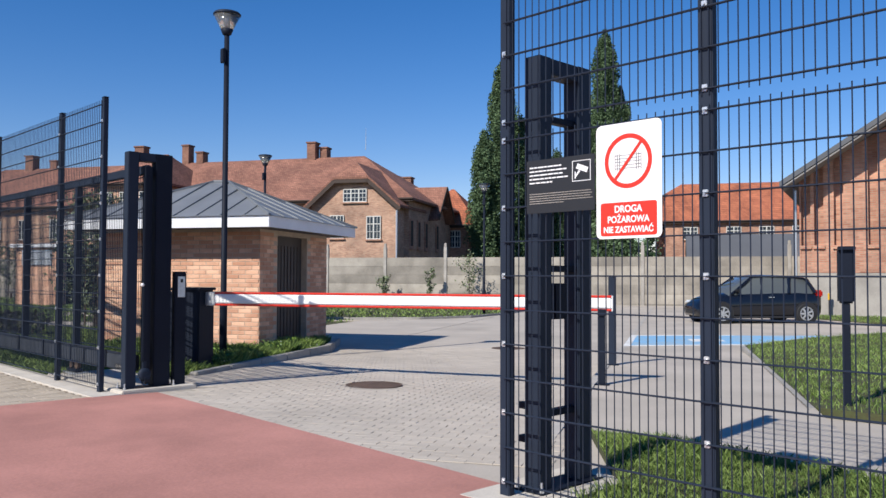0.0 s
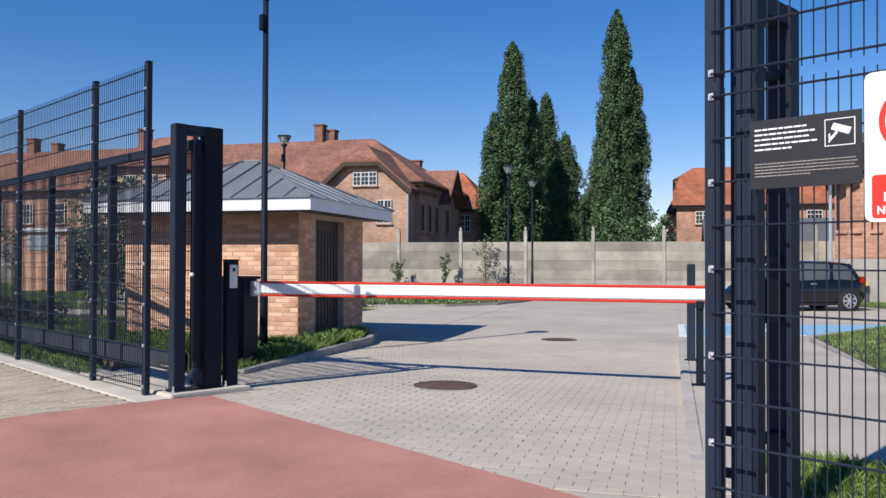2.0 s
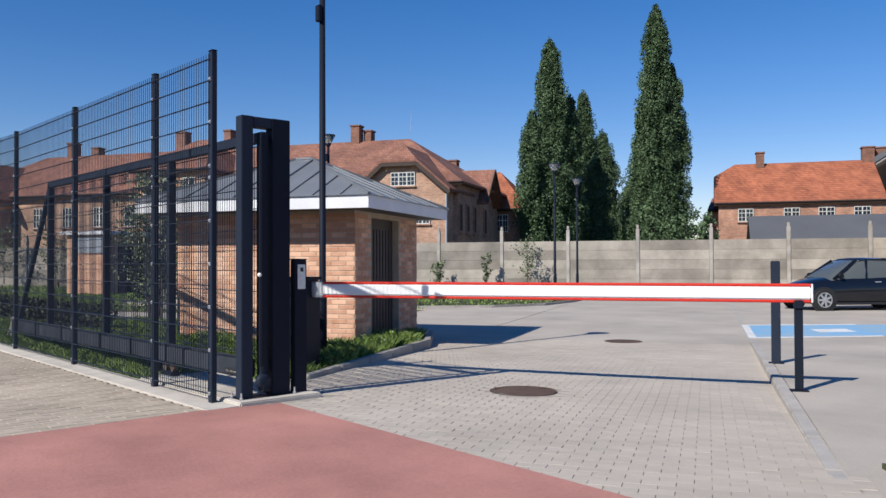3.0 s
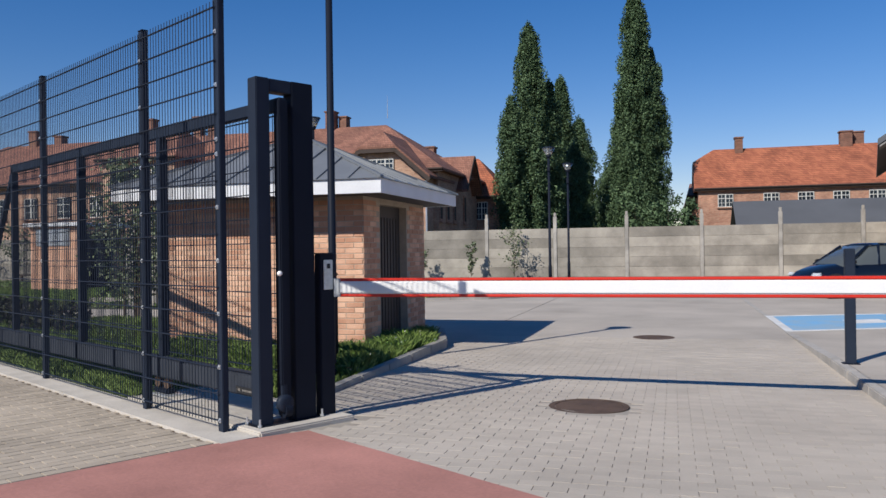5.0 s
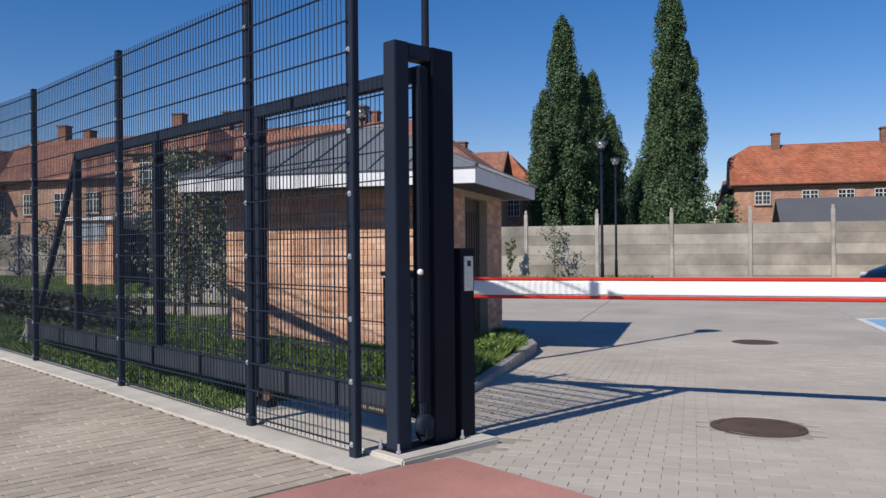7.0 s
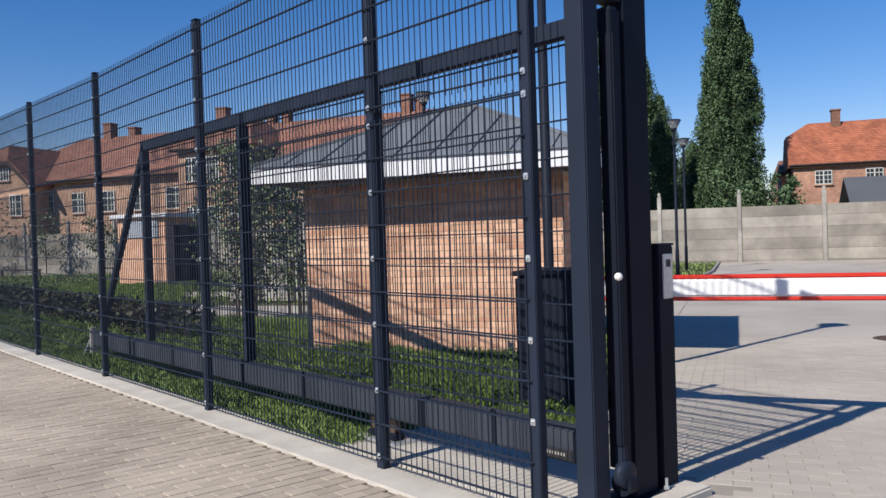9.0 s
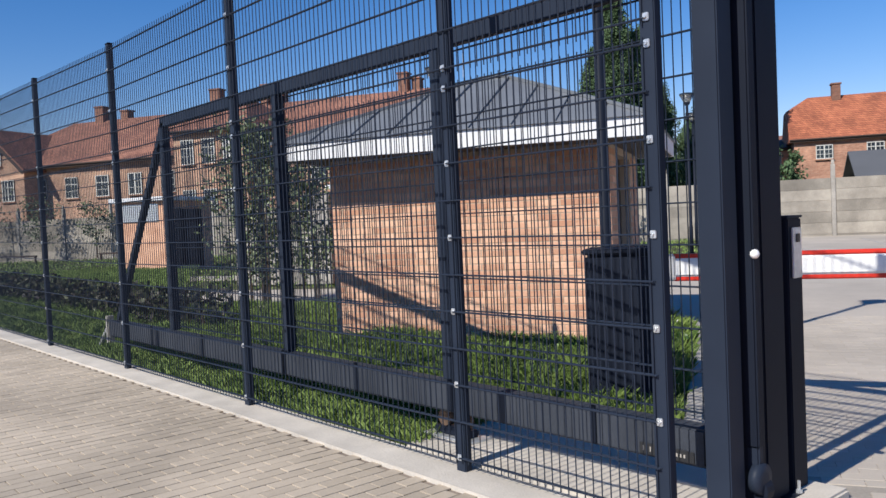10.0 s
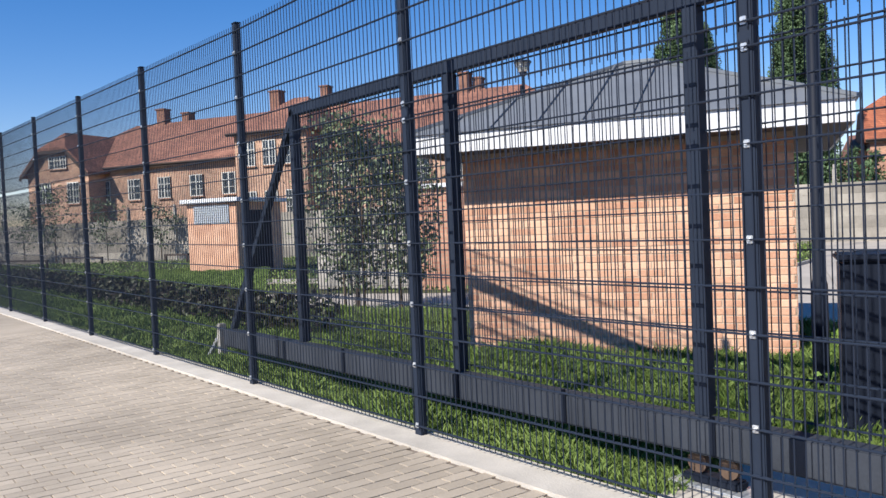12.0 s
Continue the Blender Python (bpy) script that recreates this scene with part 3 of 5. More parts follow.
def street_lamp(m, height, label):
    s = thing("street_lamp", m, label, "lamp", "lamps of the yard")
    part("pole", lathe([(0.06, 0), (0.06, 0.9), (0.048, 0.94), (0.04, height)], 14), ANTHRACITE_DARK, s, smooth=True)
    part("base_flange", lathe([(0.13, 0), (0.13, 0.02), (0.08, 0.03)], 16), ANTHRACITE_DARK, s)
    part("service_box", B(-0.05, 0.05, -0.09, -0.03, height - 0.5, height - 0.27, bevel=0.01), ANTHRACITE_DARK, s)
    part("cup", lathe([(0.045, height - 0.05), (0.07, height - 0.03), (0.10, height + 0.05), (0.04, height + 0.055)], 20), ANTHRACITE_DARK, s, smooth=True)
    part("shade", lathe([(0.095, height + 0.05), (0.205, height + 0.262), (0.202, height + 0.262), (0.092, height + 0.053)], 24, caps=False), LAMP_GLASS, s, "clear conical glass shade", smooth=True)
    part("bulb", lathe([(0.03, height + 0.056), (0.05, height + 0.09), (0.055, height + 0.15), (0.04, height + 0.2), (0.01, height + 0.215)], 16), DIFFUSER, s, "milky bulb", smooth=True)
    part("reflector", lathe([(0.195, height + 0.262), (0.195, height + 0.27)], 24), GALV, s, "grey reflector plate")
    part("cover", lathe([(0.215, height + 0.271), (0.22, height + 0.29), (0.2, height + 0.315), (0.08, height + 0.335)], 24), ANTHRACITE, s, smooth=True)
    return s


street_lamp(pose(-11.49, 6.70, -0.09), 5.26, "slim black lamp post with a milky conical head beside the guardhouse")
street_lamp(yard(-0.37, 17.75), 4.62, "slim dark lamp post with a conical head beside the yard lawn")
street_lamp(yard(-0.41, 23.3), 4.62, "slim dark lamp post with a conical head nearer the concrete wall")
street_lamp(pose(-22.85, 14.6, YARD_LEVEL), 5.05, "dark lamp post with a conical head behind the guardhouse")

# ---- guardhouse ----
GU0, GU1, GV0, GV1 = -3.75, -0.48, 0.58, 3.45
EU0, EU1, EV0, EV1 = -4.15, 0.0, 0.0, 3.85
gh = thing("guardhouse", yard(0, 0, YARD_LEVEL), "small orange brick guardhouse with a grey hipped metal roof", "building")
ZE = 2.245                                  # underside of the eaves
DV0, DV1 = 1.25, 2.50                       # doorway in the flank
wall_gh = part("wall", B(GU0, GU1, GV0, GV0 + 0.25, -0.05, ZE), MORTAR, gh, "front wall of orange brick in pale mortar")
part("wall", B(GU0, GU1, GV1 - 0.25, GV1, -0.05, ZE), MORTAR, gh)
part("wall", B(GU0, GU0 + 0.25, GV0 + 0.25, GV1 - 0.25, -0.05, ZE), MORTAR, gh)
part("wall", B(GU1 - 0.25, GU1, GV0 + 0.25, DV0, -0.05, ZE), MORTAR, gh)
part("wall", B(GU1 - 0.25, GU1, DV1, GV1 - 0.25, -0.05, ZE), MORTAR, gh)
part("lintel", B(GU1 - 0.25, GU1, DV0, DV1, 2.16, ZE), MORTAR, gh)
part("soffit", B(EU0 + 0.02, EU1 - 0.02, EV0 + 0.02, EV1 - 0.02, ZE, ZE + 0.03), SOFFIT, gh)
fa = part("fascia", B(EU0, EU1, EV0, EV0 + 0.02, ZE - 0.01, ZE + 0.185, bevel=0.003), FASCIA, gh, "pale bent sheet metal fascia")
part("fascia", B(EU0, EU1, EV1 - 0.02, EV1, ZE - 0.01, ZE + 0.185, bevel=0.003), FASCIA, gh)
part("fascia", B(EU1 - 0.02, EU1 + 0.002, EV0 + 0.021, EV1 - 0.021, ZE - 0.01, ZE + 0.185, bevel=0.003), FASCIA, gh)
part("fascia", B(EU0 - 0.002, EU0 + 0.02, EV0 + 0.021, EV1 - 0.021, ZE - 0.01, ZE + 0.185, bevel=0.003), FASCIA, gh)
RZ0, RZ1 = ZE + 0.185, ZE + 1.02
hv = 1.92
A_, B_, C_, D_ = (EU0 - 0.03, EV0 - 0.03, RZ0), (EU1 + 0.03, EV0 - 0.03, RZ0), (EU1 + 0.03, EV1 + 0.03, RZ0), (EU0 - 0.03, EV1 + 0.03, RZ0)
RL, RR = (EU0 + hv, EV0 + (EV1 - EV0) / 2, RZ1), (EU1 - hv, EV0 + (EV1 - EV0) / 2, RZ1)
roof_gh = part("roof", solid([A_, B_, C_, D_, RL, RR], [(0, 1, 5, 4), (1, 2, 5), (2, 3, 4, 5), (3, 0, 4), (0, 3, 2, 1)]), ZINC, gh, "grey standing seam metal roof")


def seam(p, q, up, h=0.03, w=0.008):
    p, q, up = Vector(p), Vector(q), Vector(up).normalized()
    s = (q - p).cross(up).normalized() * w
    vs = [p - s, p + s, q + s, q - s]
    vs += [v + up * h for v in vs]
    return solid([tuple(v) for v in vs], [(0, 1, 2, 3), (4, 5, 6, 7), (0, 1, 5, 4), (1, 2, 6, 5), (2, 3, 7, 6), (3, 0, 4, 7)])


rise = RZ1 - RZ0
for i in range(1, 9):
    u = EU0 + (EU1 - EU0) * i / 9
    d = min(u - EU0, EU1 - u, hv)
    for side in (0, 1):
        ya, yb = (EV0, EV0 + d) if side == 0 else (EV1, EV1 - d)
        nrm = (0, -rise if side == 0 else rise, hv)
        part("seam", seam((u, ya, RZ0), (u, yb, RZ0 + rise * d / hv), nrm), ZINC, roof_gh)
for i in range(1, 7):
    v = EV0 + (EV1 - EV0) * i / 7
    d = min(v - EV0, EV1 - v)
    for side in (0, 1):
        xa, xb = (EU1, EU1 - d) if side == 0 else (EU0, EU0 + d)
        nrm = (rise if side == 0 else -rise, 0, hv)
        part("seam", seam((xa, v, RZ0), (xb, v, RZ0 + rise * d / hv), nrm), ZINC, roof_gh)
for p, q in ((A_, RL), (D_, RL), (B_, RR), (C_, RR), (RL, RR)):
    part("hip_cap", seam(p, q, (0, 0, 1), 0.035, 0.02), ZINC, roof_gh)
dg = part("door", B(GU1 - 0.17, GU1 - 0.12, DV0, DV1, 0.06, 2.16, bevel=0.004), DOOR, gh, "closed dark brown metal door")
for i in range(8):
    v = DV0 + 0.1 + i * 0.135
    part("slat", B(GU1 - 0.119, GU1 - 0.108, v, v + 0.08, 0.14, 1.98, bevel=0.003), DOOR, dg)
part("handle", B(GU1 - 0.11, GU1 - 0.05, DV0 + 0.06, DV0 + 0.09, 1.0, 1.03, bevel=0.004), GALV, dg)
part("threshold", B(GU1 - 0.25, GU1 + 0.25, DV0 - 0.1, DV1 + 0.1, -0.05, 0.06, bevel=0.01), KERB_GREY, gh)

tagged(part("expansion_joint", B(-0.014, 0.014, 6.4, 16.2, 0.0, 0.009), JOINT), "dark expansion joint across the yard paving", "joint", kind="structure").matrix_basis = yard(0.34, 0)

# ---- planted bed and kerbs in the yard ----


def kerb_line(pts, m, w, h, material, label):
    k = thing("kerb", m, label, "kerb", kind="structure")
    for a, b in zip(pts, pts[1:]):
        a, b = Vector((*a, 0)), Vector((*b, 0))
        d = b - a
        n = max(1, round(d.length / 1.0))
        t = math.degrees(math.atan2(d.y, d.x))
        for i in range(n):
            p = a + d * (i / n)
            ob = part("kerb_stone", B(0.003, d.length / n - 0.003, -w / 2, w / 2, -0.1, h, bevel=0.012), material, k)
            ob.matrix_basis = pose(p.x, p.y, 0, 0, 0, t)
    return k


kerb_line([(0.45, -2.9), (0.37, 1.6), (-0.15, 3.3)], yard(0, 0), 0.12, 0.15, KERB_GREY, "grey concrete kerb edging the planted bed")
kerb_line([(-34, 12.65), (-3.7, 12.65), (-1.6, 13.6), (-0.3, 15.2), (0.25, 17.5), (0.55, 22), (0.65, 36)], yard(0, 0), 0.1, 0.08, KERB_GREY, "low grey kerb round the far lawn")
kerb_line([(5.53, -6.6), (5.53, 0.6)], yard(0, 0), 0.12, 0.104, ROAD_EDGE, "raised pale kerb between the road and the footway")
kerb_line([(5.53, 4.6), (5.53, 27)], yard(0, 0), 0.12, 0.012, ROAD_EDGE, "flush pale kerb between the road and the parking bay")
ramp = thing("kerb", yard(0, 0), "dropped pale kerb falling to the road", "kerb", kind="structure")
for i in range(4):
    za, zb = 0.104 - 0.092 * i / 4, 0.104 - 0.092 * (i + 1) / 4
    part("kerb_stone", prism([(0.603 + i, -0.1), (1.597 + i, -0.1), (1.597 + i, zb), (0.603 + i, za)], 5.47, 5.59, "x"), ROAD_EDGE, ramp)
footway = [(5.59 + 0.57 * i, -6.6 + 0.8 * j) for j in range(15) for i in range(5)]
tagged(raw("pavement", [(*from_yard(u, v), ISLAND - (0.092 * min(1, max(0, (v - 0.6) / 4.0)))) for u, v in footway],
           [(5 * j + i, 5 * j + i + 1, 5 * j + i + 6, 5 * j + i + 5) for j in range(14) for i in range(4)], YARD), "raised grey footway carrying the posts beside the road", "pavement", kind="structure")
kerb_line([(7.83, -3.5), (7.78, 4.4), (9.3, 7.0), (11.9, 10.2)], yard(0, 0), 0.08, 0.112, KERB_GREY, "low concrete edging of the lawn")
outline_sheet("ground", [(-3.9, -1.4), (-1.4, -2.9), (0.40, -2.9), (0.32, 1.6), (-0.2, 3.2), (-0.42, 3.3), (-0.42, 0.9), (-3.9, 0.9)], SOIL, -0.1, 0.09, "dark soil under grass and shrubs", "soil", yard(0, 0))

# end stop of the gate track
es = thing("gate_end_stop", pose(-16.95, GY, -0.02), "weathered concrete stake with a slanted steel strut", "end stop")
part("stake", B(-0.04, 0.04, -0.04, 0.04, -0.1, 0.42, bevel=0.008), KERB_GREY, es)
st = bmesh.new()
box(st, -0.02, 0.02, -0.02, 0.02, 0, 0.52, m=pose(-0.42, 0, 0.0, 0, 52, 0))
part("strut", st, GALV, es)

# ---- concrete wall ----
cw = thing("concrete_wall", drawn_in(0.87, yard(1.29, 36.41, -0.25)), "weathered prefabricated concrete wall between notched posts", "wall")
bmp = bmesh.new()
box(bmp, -0.1, 0.1, -0.11, 0.09, -0.3, 3.42, bevel=0.015)
box(bmp, -0.07, 0.07, -0.08, 0.06, 3.42, 3.64, bevel=0.02)
cpost_me = mesh_from(bmp, "post", WALL_POST)
cpan_me = mesh_from(B(0.1, 3.87, -0.05, 0.03, 0, 0.548, bevel=0.012), "panel", WALL_CONC)
for i in range(-16, 6):
    piece("post", cpost_me, cw, pose(i * 3.975, 0, 0))
    for k in range(-1, 5):
        piece("panel", cpan_me, cw, pose(i * 3.975, 0, k * 0.55))

# ---- far buildings ----


def window(parent, u, v, z, w, h, face="front", bars=1, surround=True):
    """A window set in the wall: dark pane, white frame with mullions, sill. face: front looks to -v, end looks to +u."""
    def bx(a0, a1, d0, d1, z0, z1, bevel=0.0):
        return B(u + a0, u + a1, v + d0, v + d1, z0, z1, bevel=bevel) if face == "front" else B(u - d1, u - d0, v + a0, v + a1, z0, z1, bevel=bevel)
    p = part("window", bx(-w / 2, w / 2, -0.02, 0.02, z - h / 2, z + h / 2), WIN_GLASS, parent)
    fr = bmesh.new()
    f = 0.06
    pieces = [(-w / 2, -w / 2 + f, z - h / 2, z + h / 2), (w / 2 - f, w / 2, z - h / 2, z + h / 2), (-w / 2 + f, w / 2 - f, z + h / 2 - f, z + h / 2), (-w / 2 + f, w / 2 - f, z - h / 2, z - h / 2 + f)]
    for i in range(bars):
        c = -w / 2 + w * (i + 1) / (bars + 1)
        pieces.append((c - 0.045, c + 0.045, z - h / 2 + f, z + h / 2 - f))
    for i in range(bars + 1):
        c = -w / 2 + w * (i + 0.5) / (bars + 1)
        pieces.append((c - 0.016, c + 0.016, z - h / 2 + f, z + h / 2 - f))
    pieces.append((-w / 2 + f, w / 2 - f, z + h * 0.14, z + h * 0.14 + 0.06))
    pieces.append((-w / 2 + f, w / 2 - f, z - h * 0.18, z - h * 0.18 + 0.03))
    for a0, a1, z0, z1 in pieces:
        if face == "front":
            box(fr, u + a0, u + a1, v - 0.06, v - 0.02, z0, z1)
        else:
            box(fr, u + 0.02, u + 0.06, v + a0, v + a1, z0, z1)
    part("frame", fr, WIN_WHITE, p)
    part("sill", bx(-w / 2 - 0.08, w / 2 + 0.08, -0.12, 0.0, z - h / 2 - 0.1, z - h / 2 - 0.01), OLD_BRICK, p)
    return p


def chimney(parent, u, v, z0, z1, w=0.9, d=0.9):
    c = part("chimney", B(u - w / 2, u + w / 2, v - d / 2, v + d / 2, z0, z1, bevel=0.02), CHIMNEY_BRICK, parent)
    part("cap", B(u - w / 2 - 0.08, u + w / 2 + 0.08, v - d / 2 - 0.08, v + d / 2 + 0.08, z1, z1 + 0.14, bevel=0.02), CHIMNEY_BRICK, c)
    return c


def hip_roof(parent, u0, u1, v0, v1, ze, zr, hl, hr, material, over=0.4, label="", clip=0.0):
    """A roof with its ridge along u; hl and hr: how far the ridge ends stand in from the ends (0: a gable)."""
    u0, u1, v0, v1 = u0 - over, u1 + over, v0 - over, v1 + over
    vm = (v0 + v1) / 2
    t = 0.18
    vs = [(u0, v0, ze), (u1, v0, ze), (u1, v1, ze), (u0, v1, ze), (u0 + hl, vm, zr), (u1 - hr, vm, zr)]
    vs += [(a, b, c - t) for a, b, c in vs[:4]]
    if clip:
        # the left end is a gable with only its tip hipped
        ga, gb = (u0, v0 + (vm - v0) * clip, ze + (zr - ze) * clip), (u0, v1 - (v1 - vm) * clip, ze + (zr - ze) * clip)
        vs += [ga, gb]
        r = part("roof", solid(vs, [(0, 1, 5, 4, 10), (1, 2, 5), (2, 3, 11, 4, 5), (3, 0, 10, 11), (10, 4, 11), (0, 1, 7, 6), (1, 2, 8, 7), (2, 3, 9, 8), (3, 0, 6, 9), (6, 7, 8, 9)]), material, parent, label)
    else:
        r = part("roof", solid(vs, [(0, 1, 5, 4), (1, 2, 5), (2, 3, 4, 5), (3, 0, 4), (0, 1, 7, 6), (1, 2, 8, 7), (2, 3, 9, 8), (3, 0, 6, 9), (6, 7, 8, 9)]), material, parent, label)
    part("eaves_board", B(u0, u1, v0 - 0.03, v0 - 0.002, ze - t - 0.08, ze - 0.02), DARK_WOOD, r)
    part("gutter", R1((u0, v0 - 0.1, ze - 0.06), (u1, v0 - 0.1, ze - 0.06), 0.07, seg=8), DARK_WOOD, r)
    return r


bb = thing("brick_barracks", drawn_in(0.89, yard(0, 0, YARD_LEVEL)), "long old brick barracks with a weathered clay tile roof", "building")
part("wall", B(-62.5, -12.62, 47.0, 61.0, -0.6, 7.35), OLD_BRICK_PALE, bb)
hip_roof(bb, -62.5, -12.62, 47.0, 61.0, 7.45, 11.95, 5.6, 6.9, TILE, 0.5, "weathered red brown clay tile roof")
for u in (-54.8, -51.5, -48.3, -45.0, -41.8):
    window(bb, u, 46.94, 5.45, 1.3, 1.75)
    window(bb, u, 46.94, 1.6, 1.3, 1.75)
for u in (-31.5, -28.3, -25.0, -21.8):
    window(bb, u, 46.94, 5.45, 1.3, 1.75)


def half_hip_wing(u0, u1, v0, v1, ze, zh, zr, windows, label):
    """A projecting wing: gable with its tip clipped by a small hip, ridge running back."""
    um = (u0 + u1) / 2
    k = (zh - ze) / (zr - ze)
    ul, ur = u0 + (um - u0) * k, u1 - (u1 - um) * k
    w = part("wing", prism([(u0, -0.6), (u1, -0.6), (u1, ze), (ur, zh), (ul, zh), (u0, ze)], v0, v1), OLD_BRICK_PALE, bb, label)
    o, s = 0.45, (zr - ze) / (um - u0)
    e0, e1, zo = u0 - o, u1 + o, ze - o * s
    f = v0 - 0.5
    hb = (zr - zh) / 0.9
    top = [(e0, f, zo), (ul, f, zh), (ur, f, zh), (e1, f, zo), (um, f + hb, zr), (um, v1, zr), (e0, v1, zo), (e1, v1, zo)]
    low = [(a, b, c - 0.2) for a, b, c in top]
    fs = [(0, 1, 4, 5, 6), (1, 2, 4), (2, 3, 7, 5, 4), (8, 14, 13, 12, 9), (9, 12, 10), (10, 12, 13, 15, 11), (0, 8, 9, 1), (1, 9, 10, 2), (2, 10, 11, 3), (0, 6, 14, 8), (3, 11, 15, 7), (6, 5, 13, 14), (5, 7, 15, 13)]
    r = part("wing_roof", solid([(a, b, c + 0.22) for a, b, c in top + low], fs), TILE, w)
    for p, q in ((0, 1), (1, 2), (2, 3)):
        a, b = Vector(top[p]), Vector(top[q])
        part("bargeboard", seam(a + Vector((0, 0.02, -0.14)), b + Vector((0, 0.02, -0.14)), (0, -1, 0), 0.05, 0.14), DARK_WOOD, r)
    for a in windows:
        window(w, a[0], v0 - 0.05, a[1], a[2], a[3], bars=a[4])
    return w


half_hip_wing(-19.85, -12.98, 45.03, 51.4, 6.95, 8.75, 9.95, [(-16.25, 7.55, 1.9, 1.0, 2), (-17.7, 5.2, 1.15, 1.75, 1), (-14.73, 5.1, 1.15, 1.75, 1)], "projecting gable wing in red brick")
half_hip_wing(-61.5, -54.6, 45.03, 51.9, 7.3, 9.1, 10.5, [(-57.9, 8.05, 2.0, 1.05, 2), (-59.5, 5.5, 1.3, 1.8, 1), (-56.3, 5.4, 1.3, 1.8, 1)], "projecting gable wing in red brick")
ris = part("wing", B(-40.1, -33.6, 45.6, 53, -0.6, 9.05), OLD_BRICK_PALE, bb, "taller pale brick middle wing")
hip_roof(bb, -40.1, -33.6, 45.6, 55, 9.1, 12.2, 3.0, 3.0, TILE, 0.45)
for u in (-38.8, -36.9, -35.0):
    window(ris, u, 45.54, 7.45, 1.15, 1.9)
    window(ris, u, 45.54, 3.6, 1.15, 1.9)
for v in (47.5, 49.4, 51.4, 54.6):
    bn = part("blind_niche", B(-12.6, -12.52, v - 0.42, v + 0.42, 3.6, 5.9, bevel=0.01), OLD_BRICK, bb, "bricked up window with a raised surround")
    # no hollow here: recess shade is painted as a dark plate on the face
    part("niche_shade", B(-12.525, -12.51, v - 0.28, v + 0.28, 3.8, 5.75), DARK_WOOD, bn, "flat dark panel painting the shade of a recess")
    part("niche_sill", B(-12.6, -12.38, v - 0.5, v + 0.5, 3.5, 3.598, bevel=0.01), OLD_BRICK, bn)
part("end_gable", prism([(52.6, 6.3), (57.1, 6.3), (54.85, 8.75)], -15.0, -12.58, "x"), OLD_BRICK, bb, "shaded brick cross gable")
part("gable_roof", prism([(52.2, 6.25), (54.85, 9.15), (57.5, 6.25), (57.5, 6.05), (54.85, 8.9), (52.2, 6.05)], -16.2, -11.75, "x"), TILE, bb)
for sgn in (-1, 1):
    part("bargeboard", seam((-11.74, 54.85 + sgn * 2.62, 6.2), (-11.74, 54.85, 9.05), (1, 0, 0), 0.05, 0.13), DARK_WOOD, bb)
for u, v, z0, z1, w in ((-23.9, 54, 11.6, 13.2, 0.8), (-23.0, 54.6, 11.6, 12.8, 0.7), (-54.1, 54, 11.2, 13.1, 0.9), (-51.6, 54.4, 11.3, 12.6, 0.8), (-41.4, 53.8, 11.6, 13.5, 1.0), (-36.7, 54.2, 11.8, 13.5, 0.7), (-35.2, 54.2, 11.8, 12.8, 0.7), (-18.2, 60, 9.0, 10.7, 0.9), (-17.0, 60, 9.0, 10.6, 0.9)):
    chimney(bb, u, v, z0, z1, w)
part("antenna", R1((-18.9, 54, 12.5), (-18.9, 54, 14.4), 0.035, 0.012, 6), GALV, bb)
part("downpipe", R1((-12.9, 44.93, -0.5), (-12.9, 44.93, 6.4), 0.07, seg=8), GALV, bb)

an = thing("brick_annex", drawn_in(0.92, yard(0, 0, YARD_LEVEL)), "small brick annex with an orange tiled hip roof", "building")
part("wall", B(-12.5, -9.9, 57.0, 65, -0.6, 5.95), OLD_BRICK, an)
hip_roof(an, -15.6, -9.9, 57.0, 65, 6.0, 9.6, 2.8, 3.3, TILE_NEW, 0.35, "orange clay tile roof")
window(an, -11.7, 56.94, 4.75, 1.0, 1.5)

rb = thing("brick_house", drawn_in(0.76, yard(5.03 * -0.23, 11.4 * 0.23, YARD_LEVEL - 0.34) @ Matrix.Scale(1.23, 4)), "red brick house with an orange tiled hip roof", "building")
part("wall", B(6.3, 31.0, 66.4, 76, -0.6, 6.6), OLD_BRICK, rb)
hip_roof(rb, 6.3, 31.0, 66.4, 76, 6.7, 10.65, 1.9, 2.0, TILE_NEW, 0.35, "orange clay tile roof", clip=0.68)
for u in (8.6, 12.4, 15.2, 18.0, 20.8, 23.6):
    window(rb, u, 66.34, 5.55, 1.3, 1.15)
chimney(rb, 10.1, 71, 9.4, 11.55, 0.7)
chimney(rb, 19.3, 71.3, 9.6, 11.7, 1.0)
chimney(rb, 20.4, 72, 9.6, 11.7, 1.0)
part("side_wing", B(5.5, 6.28, 69.5, 92, -0.6, 6.2), OLD_BRICK, rb, "narrow shaded side wing")
hip_roof(rb, 5.5, 7.0, 69.5, 92, 6.3, 8.2, 0.5, 0.5, TILE, 0.15)
sh = thing("storage_shed", drawn_in(0.85, yard(0, 0, YARD_LEVEL)), "low shed with a plain grey pitched roof behind the wall", "shed")
part("wall", B(8.4, 26.0, 50.4, 56.0, -0.6, 3.0), PLASTER, sh)
part("roof", prism([(50.0, 2.95), (53.2, 4.75), (56.4, 2.95), (56.4, 2.8), (53.2, 4.6), (50.0, 2.8)], 8.0, 26.3, "x"), GREY_ROOF, sh)

